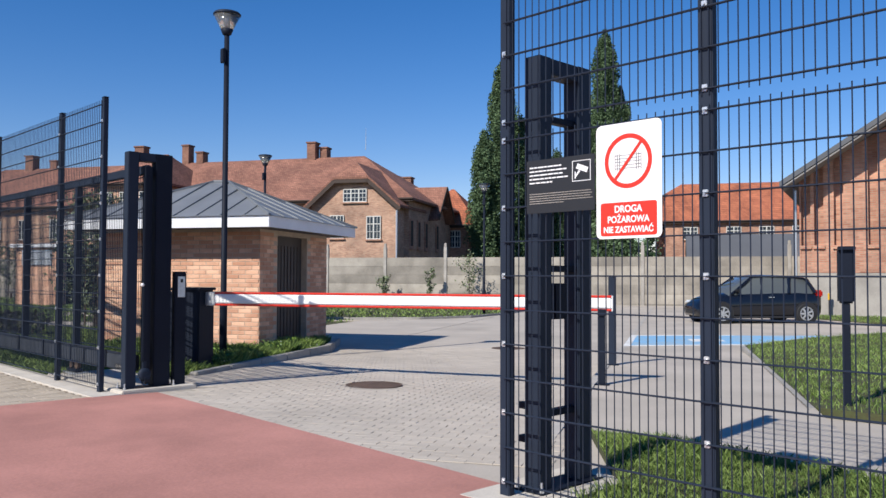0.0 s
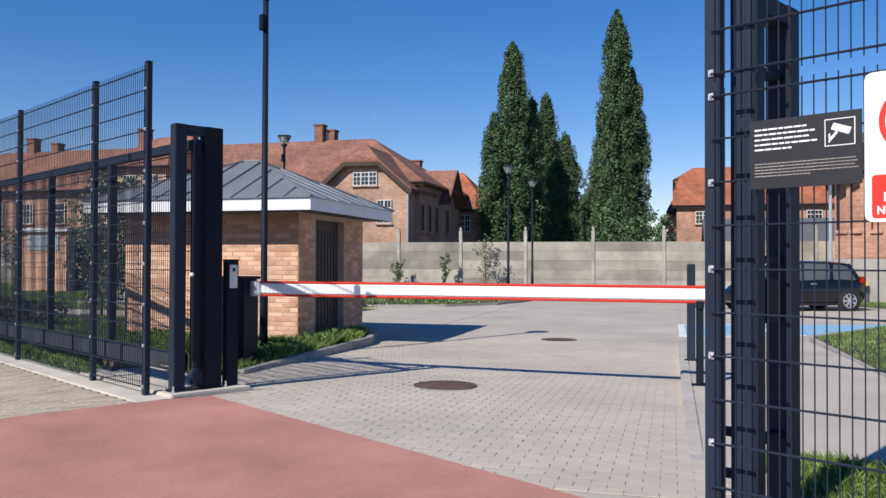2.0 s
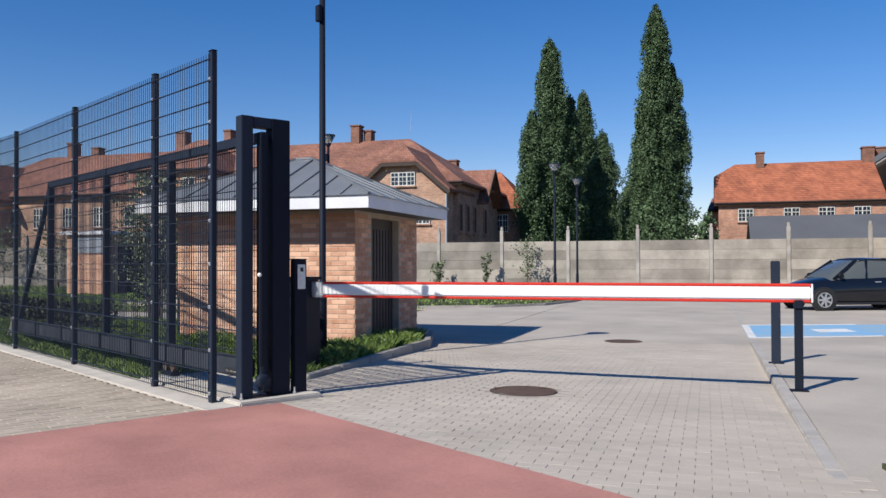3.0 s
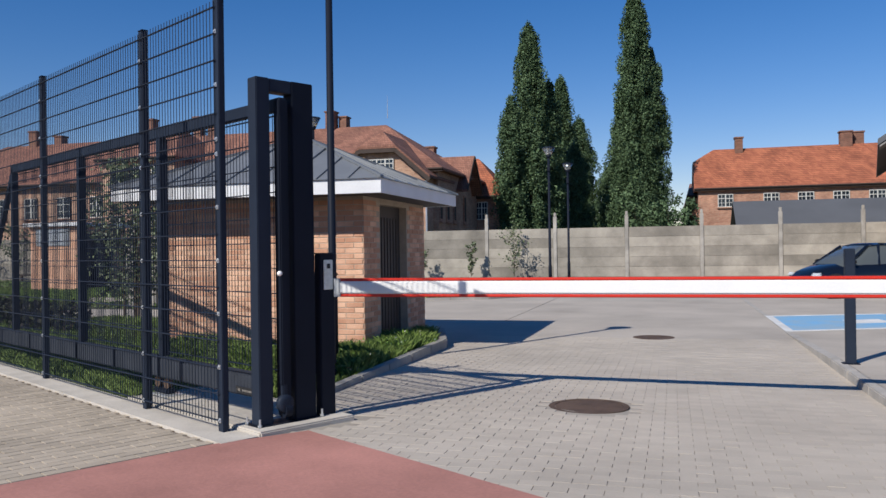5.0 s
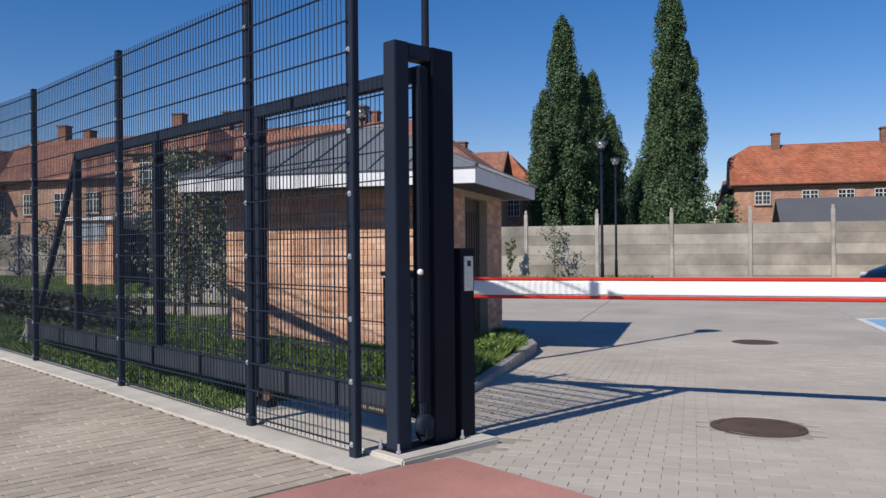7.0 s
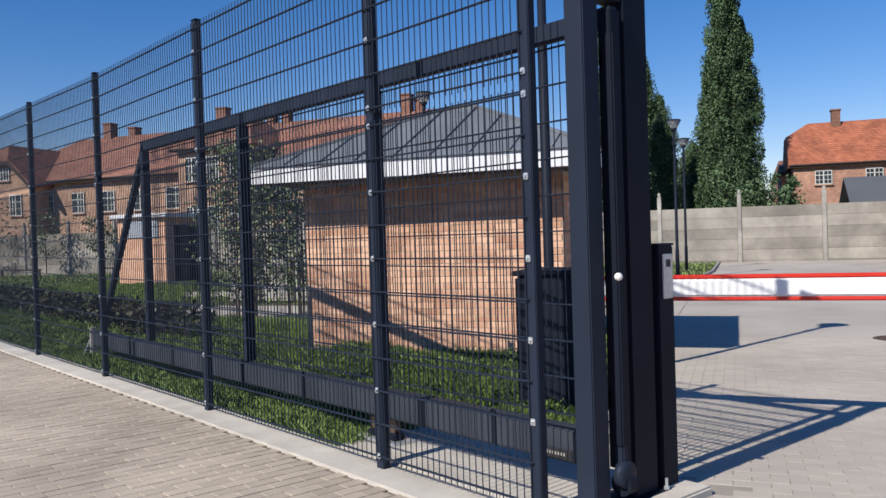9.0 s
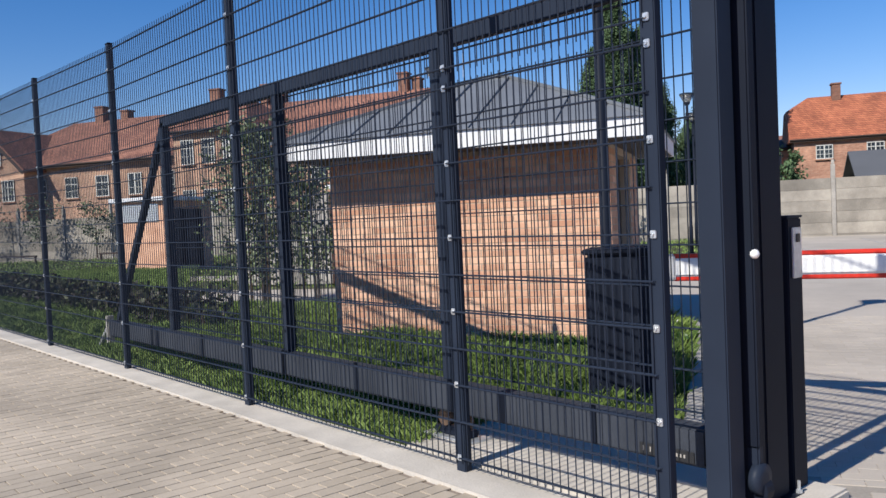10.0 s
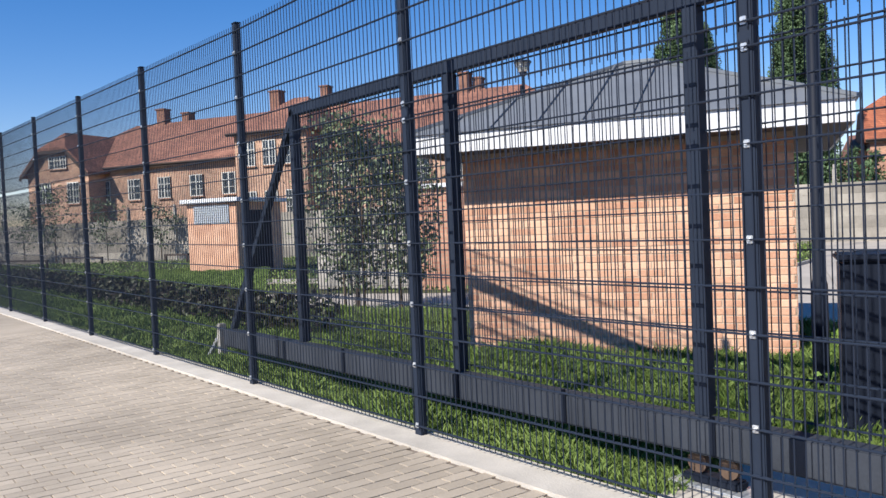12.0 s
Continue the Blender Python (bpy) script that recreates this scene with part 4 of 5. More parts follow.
# gable-ended hall beside the parking bay
hall = thing("brick_hall", yard(11.05, 21.0, YARD_LEVEL, -12), "large brick hall with niches and a grey rendered base", "building")
part("base", B(0, 15.0, 0, 13.5, -0.1, 1.62, bevel=0.01), PLASTER, hall, "grey rendered plinth")
EH, AH = 5.12, 9.8
part("wall", prism([(0.03, 1.62), (14.97, 1.62), (14.97, EH), (7.5, AH), (0.03, EH)], 0.22, 13.4), OLD_BRICK, hall)
fr = bmesh.new()
slope = (AH - EH) / 7.5
cols = [0.25, 0.70, 1.37, 2.5, 3.7, 5.0, 6.3, 7.6, 8.9, 10.2, 11.5, 12.8, 14.0]
edge = 0.03
for c in cols + [14.97]:
    e1 = c - 0.16 if c < 14.9 else c
    t0, t1 = (EH + slope * min(edge, 15 - edge)), (EH + slope * min(e1, 15 - e1))
    vs = [(edge, -0.02, 1.622), (e1, -0.02, 1.622), (e1, -0.02, t1 - 0.04), (edge, -0.02, t0 - 0.04)]
    vs2 = [(a, 0.218, z) for a, b, z in vs]
    part("pier", solid(vs + vs2, [(0, 1, 2, 3), (4, 5, 6, 7), (0, 1, 5, 4), (1, 2, 6, 5), (2, 3, 7, 6), (3, 0, 4, 7)]), OLD_BRICK, hall)
    if c < 14.9:
        part("niche_sill", B(c - 0.20, c + 0.20, -0.10, -0.021, 2.5, 2.64, bevel=0.01), OLD_BRICK, hall)
        part("niche_foot", B(c - 0.158, c + 0.158, -0.012, 0.216, 1.623, 2.6, bevel=0.005), OLD_BRICK, hall)
        edge = c + 0.16
roof_pts = [(-0.55, EH - 0.35), (7.5, AH + 0.2), (15.55, EH - 0.35), (15.55, EH - 0.15), (7.5, AH + 0.42), (-0.55, EH - 0.15)]
part("roof", prism(roof_pts, -1.2, 13.8), GREY_ROOF, hall, "dark roof with a wide eaves overhang")

soff = [(-0.5, EH - 0.42), (7.5, AH + 0.14), (15.5, EH - 0.42), (15.5, EH - 0.36), (7.5, AH + 0.19), (-0.5, EH - 0.36)]
part("soffit", prism(soff, -1.17, -0.03), SOFFIT_GREY, hall, "grey boarded soffit")
part("downpipe", R1((-0.1, -0.1, 0), (-0.1, -0.1, EH - 0.4), 0.06, seg=8), GALV, hall)

# small outbuilding and cabinets behind the guardhouse
ob_ = thing("brick_outbuilding", yard(-8.5, 10.0), "low red brick outbuilding behind the young trees", "outbuilding")
part("wall", B(0, 3.2, 0, 1.8, -0.05, 2.35), OLD_BRICK, ob_)
part("roof_slab", B(-0.12, 3.3, -0.12, 1.9, 2.35, 2.45, bevel=0.01), FASCIA, ob_)
for u, w, h in ((-9.35, 0.75, 2.3), (-10.35, 0.9, 1.15), (-11.35, 0.9, 1.15)):
    uc = thing("utility_cabinet", yard(u, 10.0), "pale grey utility cabinet beside the brick outbuilding", "cabinet", "utility cabinets")
    part("body", B(0, w, 0, 0.45, 0, h, bevel=0.015), PLASTER, uc)
    part("door", B(0.04, w - 0.04, -0.015, 0.0, 0.08, h - 0.06, bevel=0.004), PLASTER, uc)
    part("latch", B(w - 0.12, w - 0.09, -0.03, -0.015, h * 0.5, h * 0.5 + 0.12, bevel=0.004), PLASTIC, uc)

# transformer kiosk
kio = thing("brick_kiosk", pose(-37.6, 11.65, YARD_LEVEL, 0, 0, 29.7), "small brick substation kiosk with a louvred vent", "kiosk")
part("wall", B(0, 2.15, 0, 2.8, -0.05, 2.6), BRICK, kio)
part("roof_slab", B(-0.2, 2.35, -0.2, 3.0, 2.6, 2.75, bevel=0.02), FASCIA, kio)
vent = part("vent", B(0.3, 1.85, -0.03, 0.0, 1.85, 2.5), GALV, kio)
for i in range(7):
    part("louvre", B(0.32, 1.83, -0.055, -0.03, 1.88 + i * 0.088, 1.93 + i * 0.088, bevel=0.004), GALV, vent)
part("door", B(2.15, 2.18, 0.5, 2.1, 0.05, 2.3, bevel=0.005), ANTHRACITE_DARK, kio)

# ---- ground details ----


def manhole(m, r, label):
    h = thing("manhole_cover", m, label, "manhole cover")
    part("rim", lathe([(r, -0.03), (r, 0.006), (r - 0.05, 0.006), (r - 0.05, -0.03)], 32), IRON, h)
    part("lid", lathe([(r - 0.055, -0.03), (r - 0.055, 0.004), (0.02, 0.006)], 32), IRON, h)
    return h


manhole(pose(-7.63, 6.58, ground_z(-7.63, 6.58) + 0.006), 0.35, "round rusty cast iron manhole cover in the paving")
manhole(pose(-10.45, 12.35, YARD_LEVEL + 0.006), 0.33, "round rusty cast iron manhole cover in the yard")
outline_sheet("road_marking", [(5.5, 4.95), (7.9, 6.0), (10.2, 7.5), (10.2, 9.5), (7.9, 8.8), (5.5, 7.95)], BLUE, 0.0, 0.009, "worn blue painted disabled parking bay", "road marking", yard(0, 0))

# ---- signs on the fence ----


def lettering(parent, text, x, z, size, material, y, squeeze=1.0):
    cu = bpy.data.curves.new("lettering", "FONT")
    cu.body, cu.size, cu.align_x, cu.offset, cu.extrude = text, size, "CENTER", size * 0.028, 0.0006
    tmp = bpy.data.objects.new("lettering", cu)
    scene.collection.objects.link(tmp)
    bpy.context.view_layer.update()
    me = bpy.data.meshes.new_from_object(tmp.evaluated_get(bpy.context.evaluated_depsgraph_get()))
    bpy.data.objects.remove(tmp)
    me.materials.clear()
    me.materials.append(material)
    ob = new("lettering", me)
    ob.parent = parent
    ob.matrix_basis = pose(x, y, z, 90, 0, 0) @ Matrix.Diagonal((squeeze, 1, 1, 1))
    return ob


def rounded(x0, x1, z0, z1, r, y0, y1):
    pts = []
    for cx, cz, a0 in ((x1 - r, z1 - r, 0), (x0 + r, z1 - r, 90), (x0 + r, z0 + r, 180), (x1 - r, z0 + r, 270)):
        for i in range(5):
            a = radians(a0 + i * 22.5)
            pts.append((cx + r * math.cos(a), cz + r * math.sin(a)))
    return prism(pts, y0, y1)


SY = FENCE_Y - 0.02
s1 = thing("fire_road_sign", pose(-2.141, SY, 1.475), "white and red sign saying do not block the fire road", "sign")
plate = part("plate", rounded(-0.195, 0.195, 0, 0.60, 0.03, -0.003, 0.0), SIGN_WHITE, s1)
part("red_field", rounded(-0.168, 0.168, 0.014, 0.188, 0.014, -0.0045, -0.0032), RED_PAINT, plate, "red lower field")
ring = bmesh.new()
N = 40
for rr, nm in ((0.142, 0), (0.118, 1)):
    for i in range(N):
        a = 2 * math.pi * i / N
        ring.verts.new((rr * math.cos(a), -0.0045, 0.40 + rr * math.sin(a)))
ring.verts.ensure_lookup_table()
for i in range(N):
    j = (i + 1) % N
    ring.faces.new((ring.verts[i], ring.verts[j], ring.verts[N + j], ring.verts[N + i]))
part("prohibition_ring", ring, RED_PAINT, plate, "red prohibition ring")
part("prohibition_bar", B(-0.12, 0.12, -0.0062, -0.0049, -0.008, 0.008, m=pose(0, 0, 0.40, 0, -50, 0)), RED_PAINT, plate)
for i in range(5):
    part("pictogram_line", B(-0.078, 0.078, -0.0046, -0.0034, 0.362 + i * 0.017, 0.364 + i * 0.017), LINE_GREY, plate)
for x in (-0.078, -0.064, -0.05, 0.05, 0.064, 0.078):
    part("pictogram_line", B(x - 0.0012, x + 0.0012, -0.0048, -0.0036, 0.352, 0.44), LINE_GREY, plate)
lettering(plate, "DROGA", 0, 0.136, 0.050, SIGN_WHITE, -0.0052, 0.92)
lettering(plate, "POŻAROWA", 0, 0.083, 0.048, SIGN_WHITE, -0.0052, 0.9)
lettering(plate, "NIE ZASTAWIAĆ", 0, 0.031, 0.045, SIGN_WHITE, -0.0052, 0.88)
s2 = thing("camera_notice_sign", pose(-2.572, SY - 0.006, 1.633) @ Matrix.Diagonal((0.9, 1, 0.84, 1)), "black notice sign with white text and a surveillance camera", "sign")
pl2 = part("plate", B(-0.265, 0.255, -0.003, 0, 0, 0.36, bevel=0.001), SIGN_BLACK, s2)
rng_t = random.Random(7)
for i, (w, z, h, m_) in enumerate([(0.25, 0.305, 0.0085, SIGN_WHITE), (0.29, 0.279, 0.0085, SIGN_WHITE), (0.26, 0.253, 0.0085, SIGN_WHITE), (0.31, 0.227, 0.0085, SIGN_WHITE), (0.18, 0.201, 0.0085, SIGN_WHITE),
                                   (0.47, 0.128, 0.0045, PLASTER), (0.475, 0.112, 0.0045, PLASTER), (0.47, 0.096, 0.0045, PLASTER), (0.48, 0.080, 0.0045, PLASTER), (0.27, 0.064, 0.0045, PLASTER)]):
    x = -0.24
    while x < -0.24 + w:
        ln = min(rng_t.uniform(2.2, 7.0) * h, -0.24 + w - x)
        if ln > h:
            part("word_bar", B(x, x + ln, -0.0042, -0.0031, z, z + h), m_, pl2)
        x += ln + h * 0.6
for a in ((0.092, 0.226, 0.192, 0.196), (0.092, 0.226, 0.322, 0.326), (0.092, 0.096, 0.196, 0.322), (0.222, 0.226, 0.196, 0.322)):
    part("icon_frame", B(a[0], a[1], -0.0042, -0.0031, a[2], a[3]), SIGN_WHITE, pl2)
part("icon_body", B(-0.042, 0.042, -0.0043, -0.0031, -0.017, 0.017, m=pose(0.165, 0, 0.275, 0, 22, 0)), SIGN_WHITE, pl2)
part("icon_arm", B(-0.006, 0.006, -0.0044, -0.0031, -0.03, 0.02, m=pose(0.134, 0, 0.245, 0, 40, 0)), SIGN_WHITE, pl2)
part("icon_foot", B(0.11, 0.117, -0.0044, -0.0031, 0.21, 0.255), SIGN_WHITE, pl2)
plq = thing("maker_plate", pose(-9.15, GY - 0.1085, 0.205), "small black plate with a pale mark on the gate beam", "plate")
part("plate", B(-0.15, 0.15, -0.003, 0, 0, 0.055, bevel=0.001), SIGN_BLACK, plq)
for i in range(3):
    part("mark", B(-0.13 + i * 0.02, -0.124 + i * 0.02, -0.0042, -0.0031, 0.016, 0.040), PLASTER, plq)
for i in range(8):
    part("letter_bar", B(-0.045 + i * 0.02, -0.036 + i * 0.02, -0.0042, -0.0031, 0.020, 0.036), PLASTER, plq)

# ---- parked car ----
car = thing("car", yard(8.85, 15.45, YARD_LEVEL + 0.004, 202), "dark blue black hatchback car parked in the bay", "car")
body_st = [(-1.99, 0.62, 0.36, 0.62, 0.66), (-1.93, 0.76, 0.26, 0.86, 0.92), (-1.7, 0.82, 0.21, 0.94, 1.0), (-1.2, 0.85, 0.19, 0.95, 1.0), (-0.4, 0.855, 0.18, 0.94, 0.98), (0.5, 0.85, 0.18, 0.91, 0.96), (1.0, 0.845, 0.18, 0.87, 0.95), (1.35, 0.83, 0.19, 0.80, 0.88), (1.7, 0.78, 0.2, 0.68, 0.76), (1.9, 0.68, 0.22, 0.56, 0.62), (1.99, 0.5, 0.3, 0.46, 0.5)]
bm = bmesh.new()
rings = []
for x, w, zb, zs, zt in body_st:
    half = [(w * 0.86, zb), (w * 0.97, zb + 0.07), (w, (zb + zs) / 2), (w * 0.985, zs - 0.06), (w * 0.93, zs), (w * 0.5, zt)]
    ring = [(y, z) for y, z in half] + [(-y, z) for y, z in reversed(half)]
    rings.append([bm.verts.new((x, y, z)) for y, z in ring])
for a, b in zip(rings, rings[1:]):
    for i in range(len(a)):
        j = (i + 1) % len(a)
        bm.faces.new((a[i], a[j], b[j], b[i]))
bm.faces.new(rings[0]), bm.faces.new(rings[-1])
bmesh.ops.recalc_face_normals(bm, faces=bm.faces)
car_body = part("body", bm, CAR_PAINT, car, "glossy dark blue black body", smooth=True)


def greenhouse(st):
    bm = bmesh.new()
    rs = []
    for x, wb, zb, wt, zt in st:
        half = [(wb, zb), (wb * 0.6 + wt * 0.4 + 0.015, zb + (zt - zb) * 0.45), (wt, zt - 0.04), (wt * 0.7, zt)]
        rs.append([bm.verts.new((x, y, z)) for y, z in half] + [bm.verts.new((x, -y, z)) for y, z in reversed(half)])
    for a, b in zip(rs, rs[1:]):
        for i in range(len(a) - 1):
            bm.faces.new((a[i], a[i + 1], b[i + 1], b[i]))
    bm.faces.new(rs[0]), bm.faces.new(rs[-1])
    bmesh.ops.recalc_face_normals(bm, faces=bm.faces)
    return bm


part("glasshouse", greenhouse([(-1.86, 0.74, 0.9, 0.62, 1.02), (-1.55, 0.79, 0.93, 0.60, 1.38), (-0.9, 0.80, 0.93, 0.605, 1.465), (-0.1, 0.80, 0.92, 0.605, 1.485), (0.3, 0.80, 0.9, 0.59, 1.43), (0.72, 0.79, 0.88, 0.62, 1.18), (1.08, 0.76, 0.86, 0.7, 0.93)]), CAR_GLASS, car, "dark tinted windows", smooth=True)
part("roof", greenhouse([(-1.62, 0.58, 1.36, 0.55, 1.41), (-1.5, 0.60, 1.385, 0.58, 1.45), (-0.9, 0.625, 1.42, 0.6, 1.49), (-0.1, 0.625, 1.44, 0.6, 1.51), (0.25, 0.61, 1.42, 0.57, 1.462)]), CAR_PAINT, car, smooth=True)
for s in (-1, 1):
    for xa, za, xb, zb in ((1.02, 0.9, 0.28, 1.43), (0.05, 0.9, -0.05, 1.46), (-0.85, 0.92, -0.95, 1.44), (-1.72, 0.95, -1.5, 1.4)):
        part("pillar", R1((xa, s * 0.795, za), (xb, s * 0.605, zb), 0.038 if xa > -0.8 else 0.06, seg=8), CAR_PAINT, car)
    part("mirror", B(0.78, 0.9, s * 0.87 - 0.08, s * 0.87 + 0.08, 0.93, 1.06, bevel=0.03), CAR_PAINT, car)
    part("headlight", B(1.55, 1.86, s * 0.62 - 0.13, s * 0.62 + 0.13, 0.58, 0.70, bevel=0.04), LAMP_CLEAR, car, "clear headlight")
    part("tail_light", B(-1.97, -1.72, s * 0.72 - 0.1, s * 0.72 + 0.1, 0.82, 1.04, bevel=0.04), LAMP_RED, car, "red tail light")
    part("door_handle", B(-0.35, -0.17, s * 0.862 - 0.012, s * 0.862 + 0.012, 0.80, 0.83, bevel=0.005), ALLOY, car)
    part("sill", B(-1.0, 1.05, s * 0.835 - 0.02, s * 0.835 + 0.02, 0.17, 0.24, bevel=0.01), PLASTIC, car)
    for x in (-1.38, 1.33):
        arch = lathe([(0.30, -0.02), (0.375, -0.02), (0.375, 0.02), (0.30, 0.02), (0.30, -0.02)], 24, pose(x, s * 0.835, 0.31, 90, 0, 0), False)
        part("wheel_arch", arch, PLASTIC, car)
        w = part("wheel", lathe([(0.19, -0.09), (0.29, -0.09), (0.31, -0.07), (0.31, 0.07), (0.29, 0.09), (0.19, 0.09)], 28, pose(x, s * 0.79, 0.31, 90, 0, 0)), RUBBER, car, "black tyre")
        rim = bmesh.new()
        for k in range(7):
            a = 2 * math.pi * k / 7
            box(rim, 0.03, 0.2, -0.028, 0.028, -0.012, 0.012, m=pose(x, s * 0.885, 0.31, 90, 0, 0) @ pose(0, 0, 0, 0, 0, math.degrees(a)))
        rod(rim, (x, s * 0.87, 0.31), (x, s * 0.905, 0.31), 0.06, seg=12)
        part("rim", rim, ALLOY, w, "silver alloy rim")
        part("rim_ring", lathe([(0.19, -0.012), (0.215, -0.012), (0.215, 0.012), (0.19, 0.012), (0.19, -0.012)], 24, pose(x, s * 0.888, 0.31, 90, 0, 0), False), ALLOY, w)
part("grille", B(1.93, 2.0, -0.35, 0.35, 0.3, 0.42, bevel=0.01), PLASTIC, car)
part("rear_plate", B(-2.005, -1.985, -0.26, 0.26, 0.5, 0.61, bevel=0.004), WHITE, car)
for u, v in ((12.0, 20.5), (10.75, 18.2)):
    ym = thing("marker_post", yard(u, v), "slim black marker post with a yellow head", "marker post", "marker posts by the hall")
    part("post", R1((0, 0, 0), (0, 0, 0.62), 0.03, seg=10), PLASTIC, ym)
    part("head", B(-0.05, 0.05, -0.04, 0.04, 0.62, 0.86, bevel=0.01), YELLOW, ym, "yellow head")

# ---- trees and plants ----


def leaves(centres, size, seed, flat=0.0):
    """Many small folded leaf blades round the centres given."""
    rng = np.random.default_rng(seed)
    n = len(centres)
    a = rng.normal(size=(n, 3))
    a /= np.linalg.norm(a, axis=1)[:, None]
    b = np.cross(a, rng.normal(size=(n, 3)))
    b /= np.linalg.norm(b, axis=1)[:, None]
    s = size * rng.uniform(0.6, 1.3, n)[:, None]
    vs = np.stack([centres - a * s, centres + b * s * 0.55, centres + a * s, centres - b * s * 0.55], axis=1).reshape(-1, 3)
    return vs, [(4 * i, 4 * i + 1, 4 * i + 2, 4 * i + 3) for i in range(n)]


def poplar(m, h, w, seed, label, lobes=150, per=260, low=0.04):
    rng = np.random.default_rng(seed)
    t = thing("poplar", m, label, "tree", "poplars behind the wall")
    tr = bmesh.new()
    rod(tr, (0, 0, -0.2), (0, 0, h * 0.5), 0.32, 0.16, 10)
    rod(tr, (0, 0, h * 0.5), (0, 0, h * 0.95), 0.16, 0.03, 8)
    part("trunk", tr, BARK, t)
    li = bmesh.new()
    pts = []
    for k in range(lobes):
        f = low + (1 - low) * (k + rng.uniform(0, 1)) / lobes
        prof = min(1.0, 0.7 + f * 0.9) * max(0.06, 1 - (max(0, f - 0.42) / 0.58) ** 2.3) ** 0.62
        r = w / 2 * prof * math.sqrt(rng.uniform(0.05, 1.0)) * rng.uniform(0.8, 1.08)
        an = rng.uniform(0, 2 * math.pi)
        c = np.array((r * math.cos(an), r * math.sin(an), f * h * 0.96))
        sx, sz = rng.uniform(0.26, 0.66) * (0.6 + 0.4 * prof), rng.uniform(0.55, 1.2)
        d = rng.normal(size=(per, 3))
        d /= np.linalg.norm(d, axis=1)[:, None]
        pts.append(c + d * rng.uniform(0.6, 1.0, per)[:, None] * np.array((sx, sx, sz)) * 1.15)
        if k % 4 == 0:
            rod(li, (0, 0, max(0.5, c[2] - 1.6)), tuple(c), 0.05, 0.012, 5)
    part("limbs", li, BARK, t)
    vs, fs = leaves(np.concatenate(pts), 0.092, seed)
    raw("crown", vs, fs, LEAF, t, "dense dark green upright foliage")
    return t


for u, v, h, w, sd in ((-6.9, 53.0, 19.0, 3.3, 1), (-8.15, 51.6, 12.9, 2.2, 2), (-5.7, 54.2, 14.6, 2.6, 7), (-6.15, 65.7, 17.3, 2.6, 3), (-5.7, 76.0, 14.9, 4.0, 4), (0.85, 59.3, 22.9, 3.5, 5), (1.95, 60.0, 18.0, 3.2, 8), (-0.1, 59.6, 13.7, 2.9, 6), (-2.4, 75.0, 9.6, 4.0, 9), (-4.4, 60.0, 10.2, 3.2, 10)):
    poplar(yard(u, v), h, w, sd, "tall columnar dark green poplar behind the concrete wall" if h > 12 else "smaller dark green poplar behind the concrete wall", lobes=int(17 * h * w / 4) + 40)


def young_tree(name, m, h, w, seed, label, count, leaf=0.06, stems=1, clear=0.2, material=None, group="", droop=0.0):
    rng = np.random.default_rng(seed)
    t = thing(name, m, label, "tree" if stems == 1 else "shrub", group)
    pts = []
    for s in range(stems):
        bx, by = (0, 0) if stems == 1 else rng.normal(0, w * 0.14, 2)
        st = bmesh.new()
        rod(st, (bx, by, -0.05), (bx * 1.2, by * 1.2, h * 0.92), 0.012 + h * 0.006, 0.006, 7)
        part("trunk", st, BARK, t)
        limbs = bmesh.new()
        nl = 14
        for k in range(nl):
            f = clear + (0.95 - clear) * k / nl
            an = rng.uniform(0, 2 * math.pi)
            ln = w / 2 * (0.45 + 0.55 * math.sin(math.pi * min(1, (f - clear) / (1 - clear) * 0.9 + 0.12))) * rng.uniform(0.6, 1.05)
            a = np.array((bx, by, f * h))
            b = a + np.array((math.cos(an) * ln, math.sin(an) * ln, ln * (0.75 - droop)))
            b[2] = min(b[2], h)
            rod(limbs, tuple(a), tuple(b), 0.008, 0.003, 5)
            m_ = max(4, count // (stems * nl))
            q = rng.uniform(0.2, 1.05, m_)[:, None]
            pts.append(a + (b - a) * q + rng.normal(0, w * 0.075, (m_, 3)))
        part("limbs", limbs, BARK, t)
    vs, fs = leaves(np.concatenate(pts), leaf, seed)
    raw("crown", vs, fs, material or SHRUB, t, "loose grey green leaves")
    return t


young_tree("young_tree", yard(-7.75, 5.1), 3.45, 1.9, 11, "loose leafy young tree on the lawn beside the guardhouse", 5200, 0.05, 4, 0.14)
young_tree("young_tree", yard(-6.7, 5.5), 2.9, 1.3, 12, "loose leafy young tree near the guardhouse corner", 2600, 0.05, 3, 0.18)
for u, h, w, sd in ((-4.9, 2.85, 1.7, 21), (-7.4, 1.95, 0.8, 22), (-10.4, 1.4, 1.1, 23)):
    young_tree("sapling", drawn_in(0.865, yard(u, 35.5)), h, w, sd, "small green sapling in front of the concrete wall", 420, 0.075, 1, 0.1, group="saplings along the wall")
for u, h, w, sd in ((-38.7, 3.5, 2.6, 31), (-43.3, 3.9, 3.0, 32), (-48.0, 5.0, 3.9, 33), (-51.0, 4.0, 3.4, 34), (-56, 4.2, 3.6, 35)):
    young_tree("sapling", drawn_in(0.865, yard(u, 35.2)), h, w, sd, "young tree with thin foliage before the wall", 700, 0.10, 1, 0.22, group="saplings along the wall")

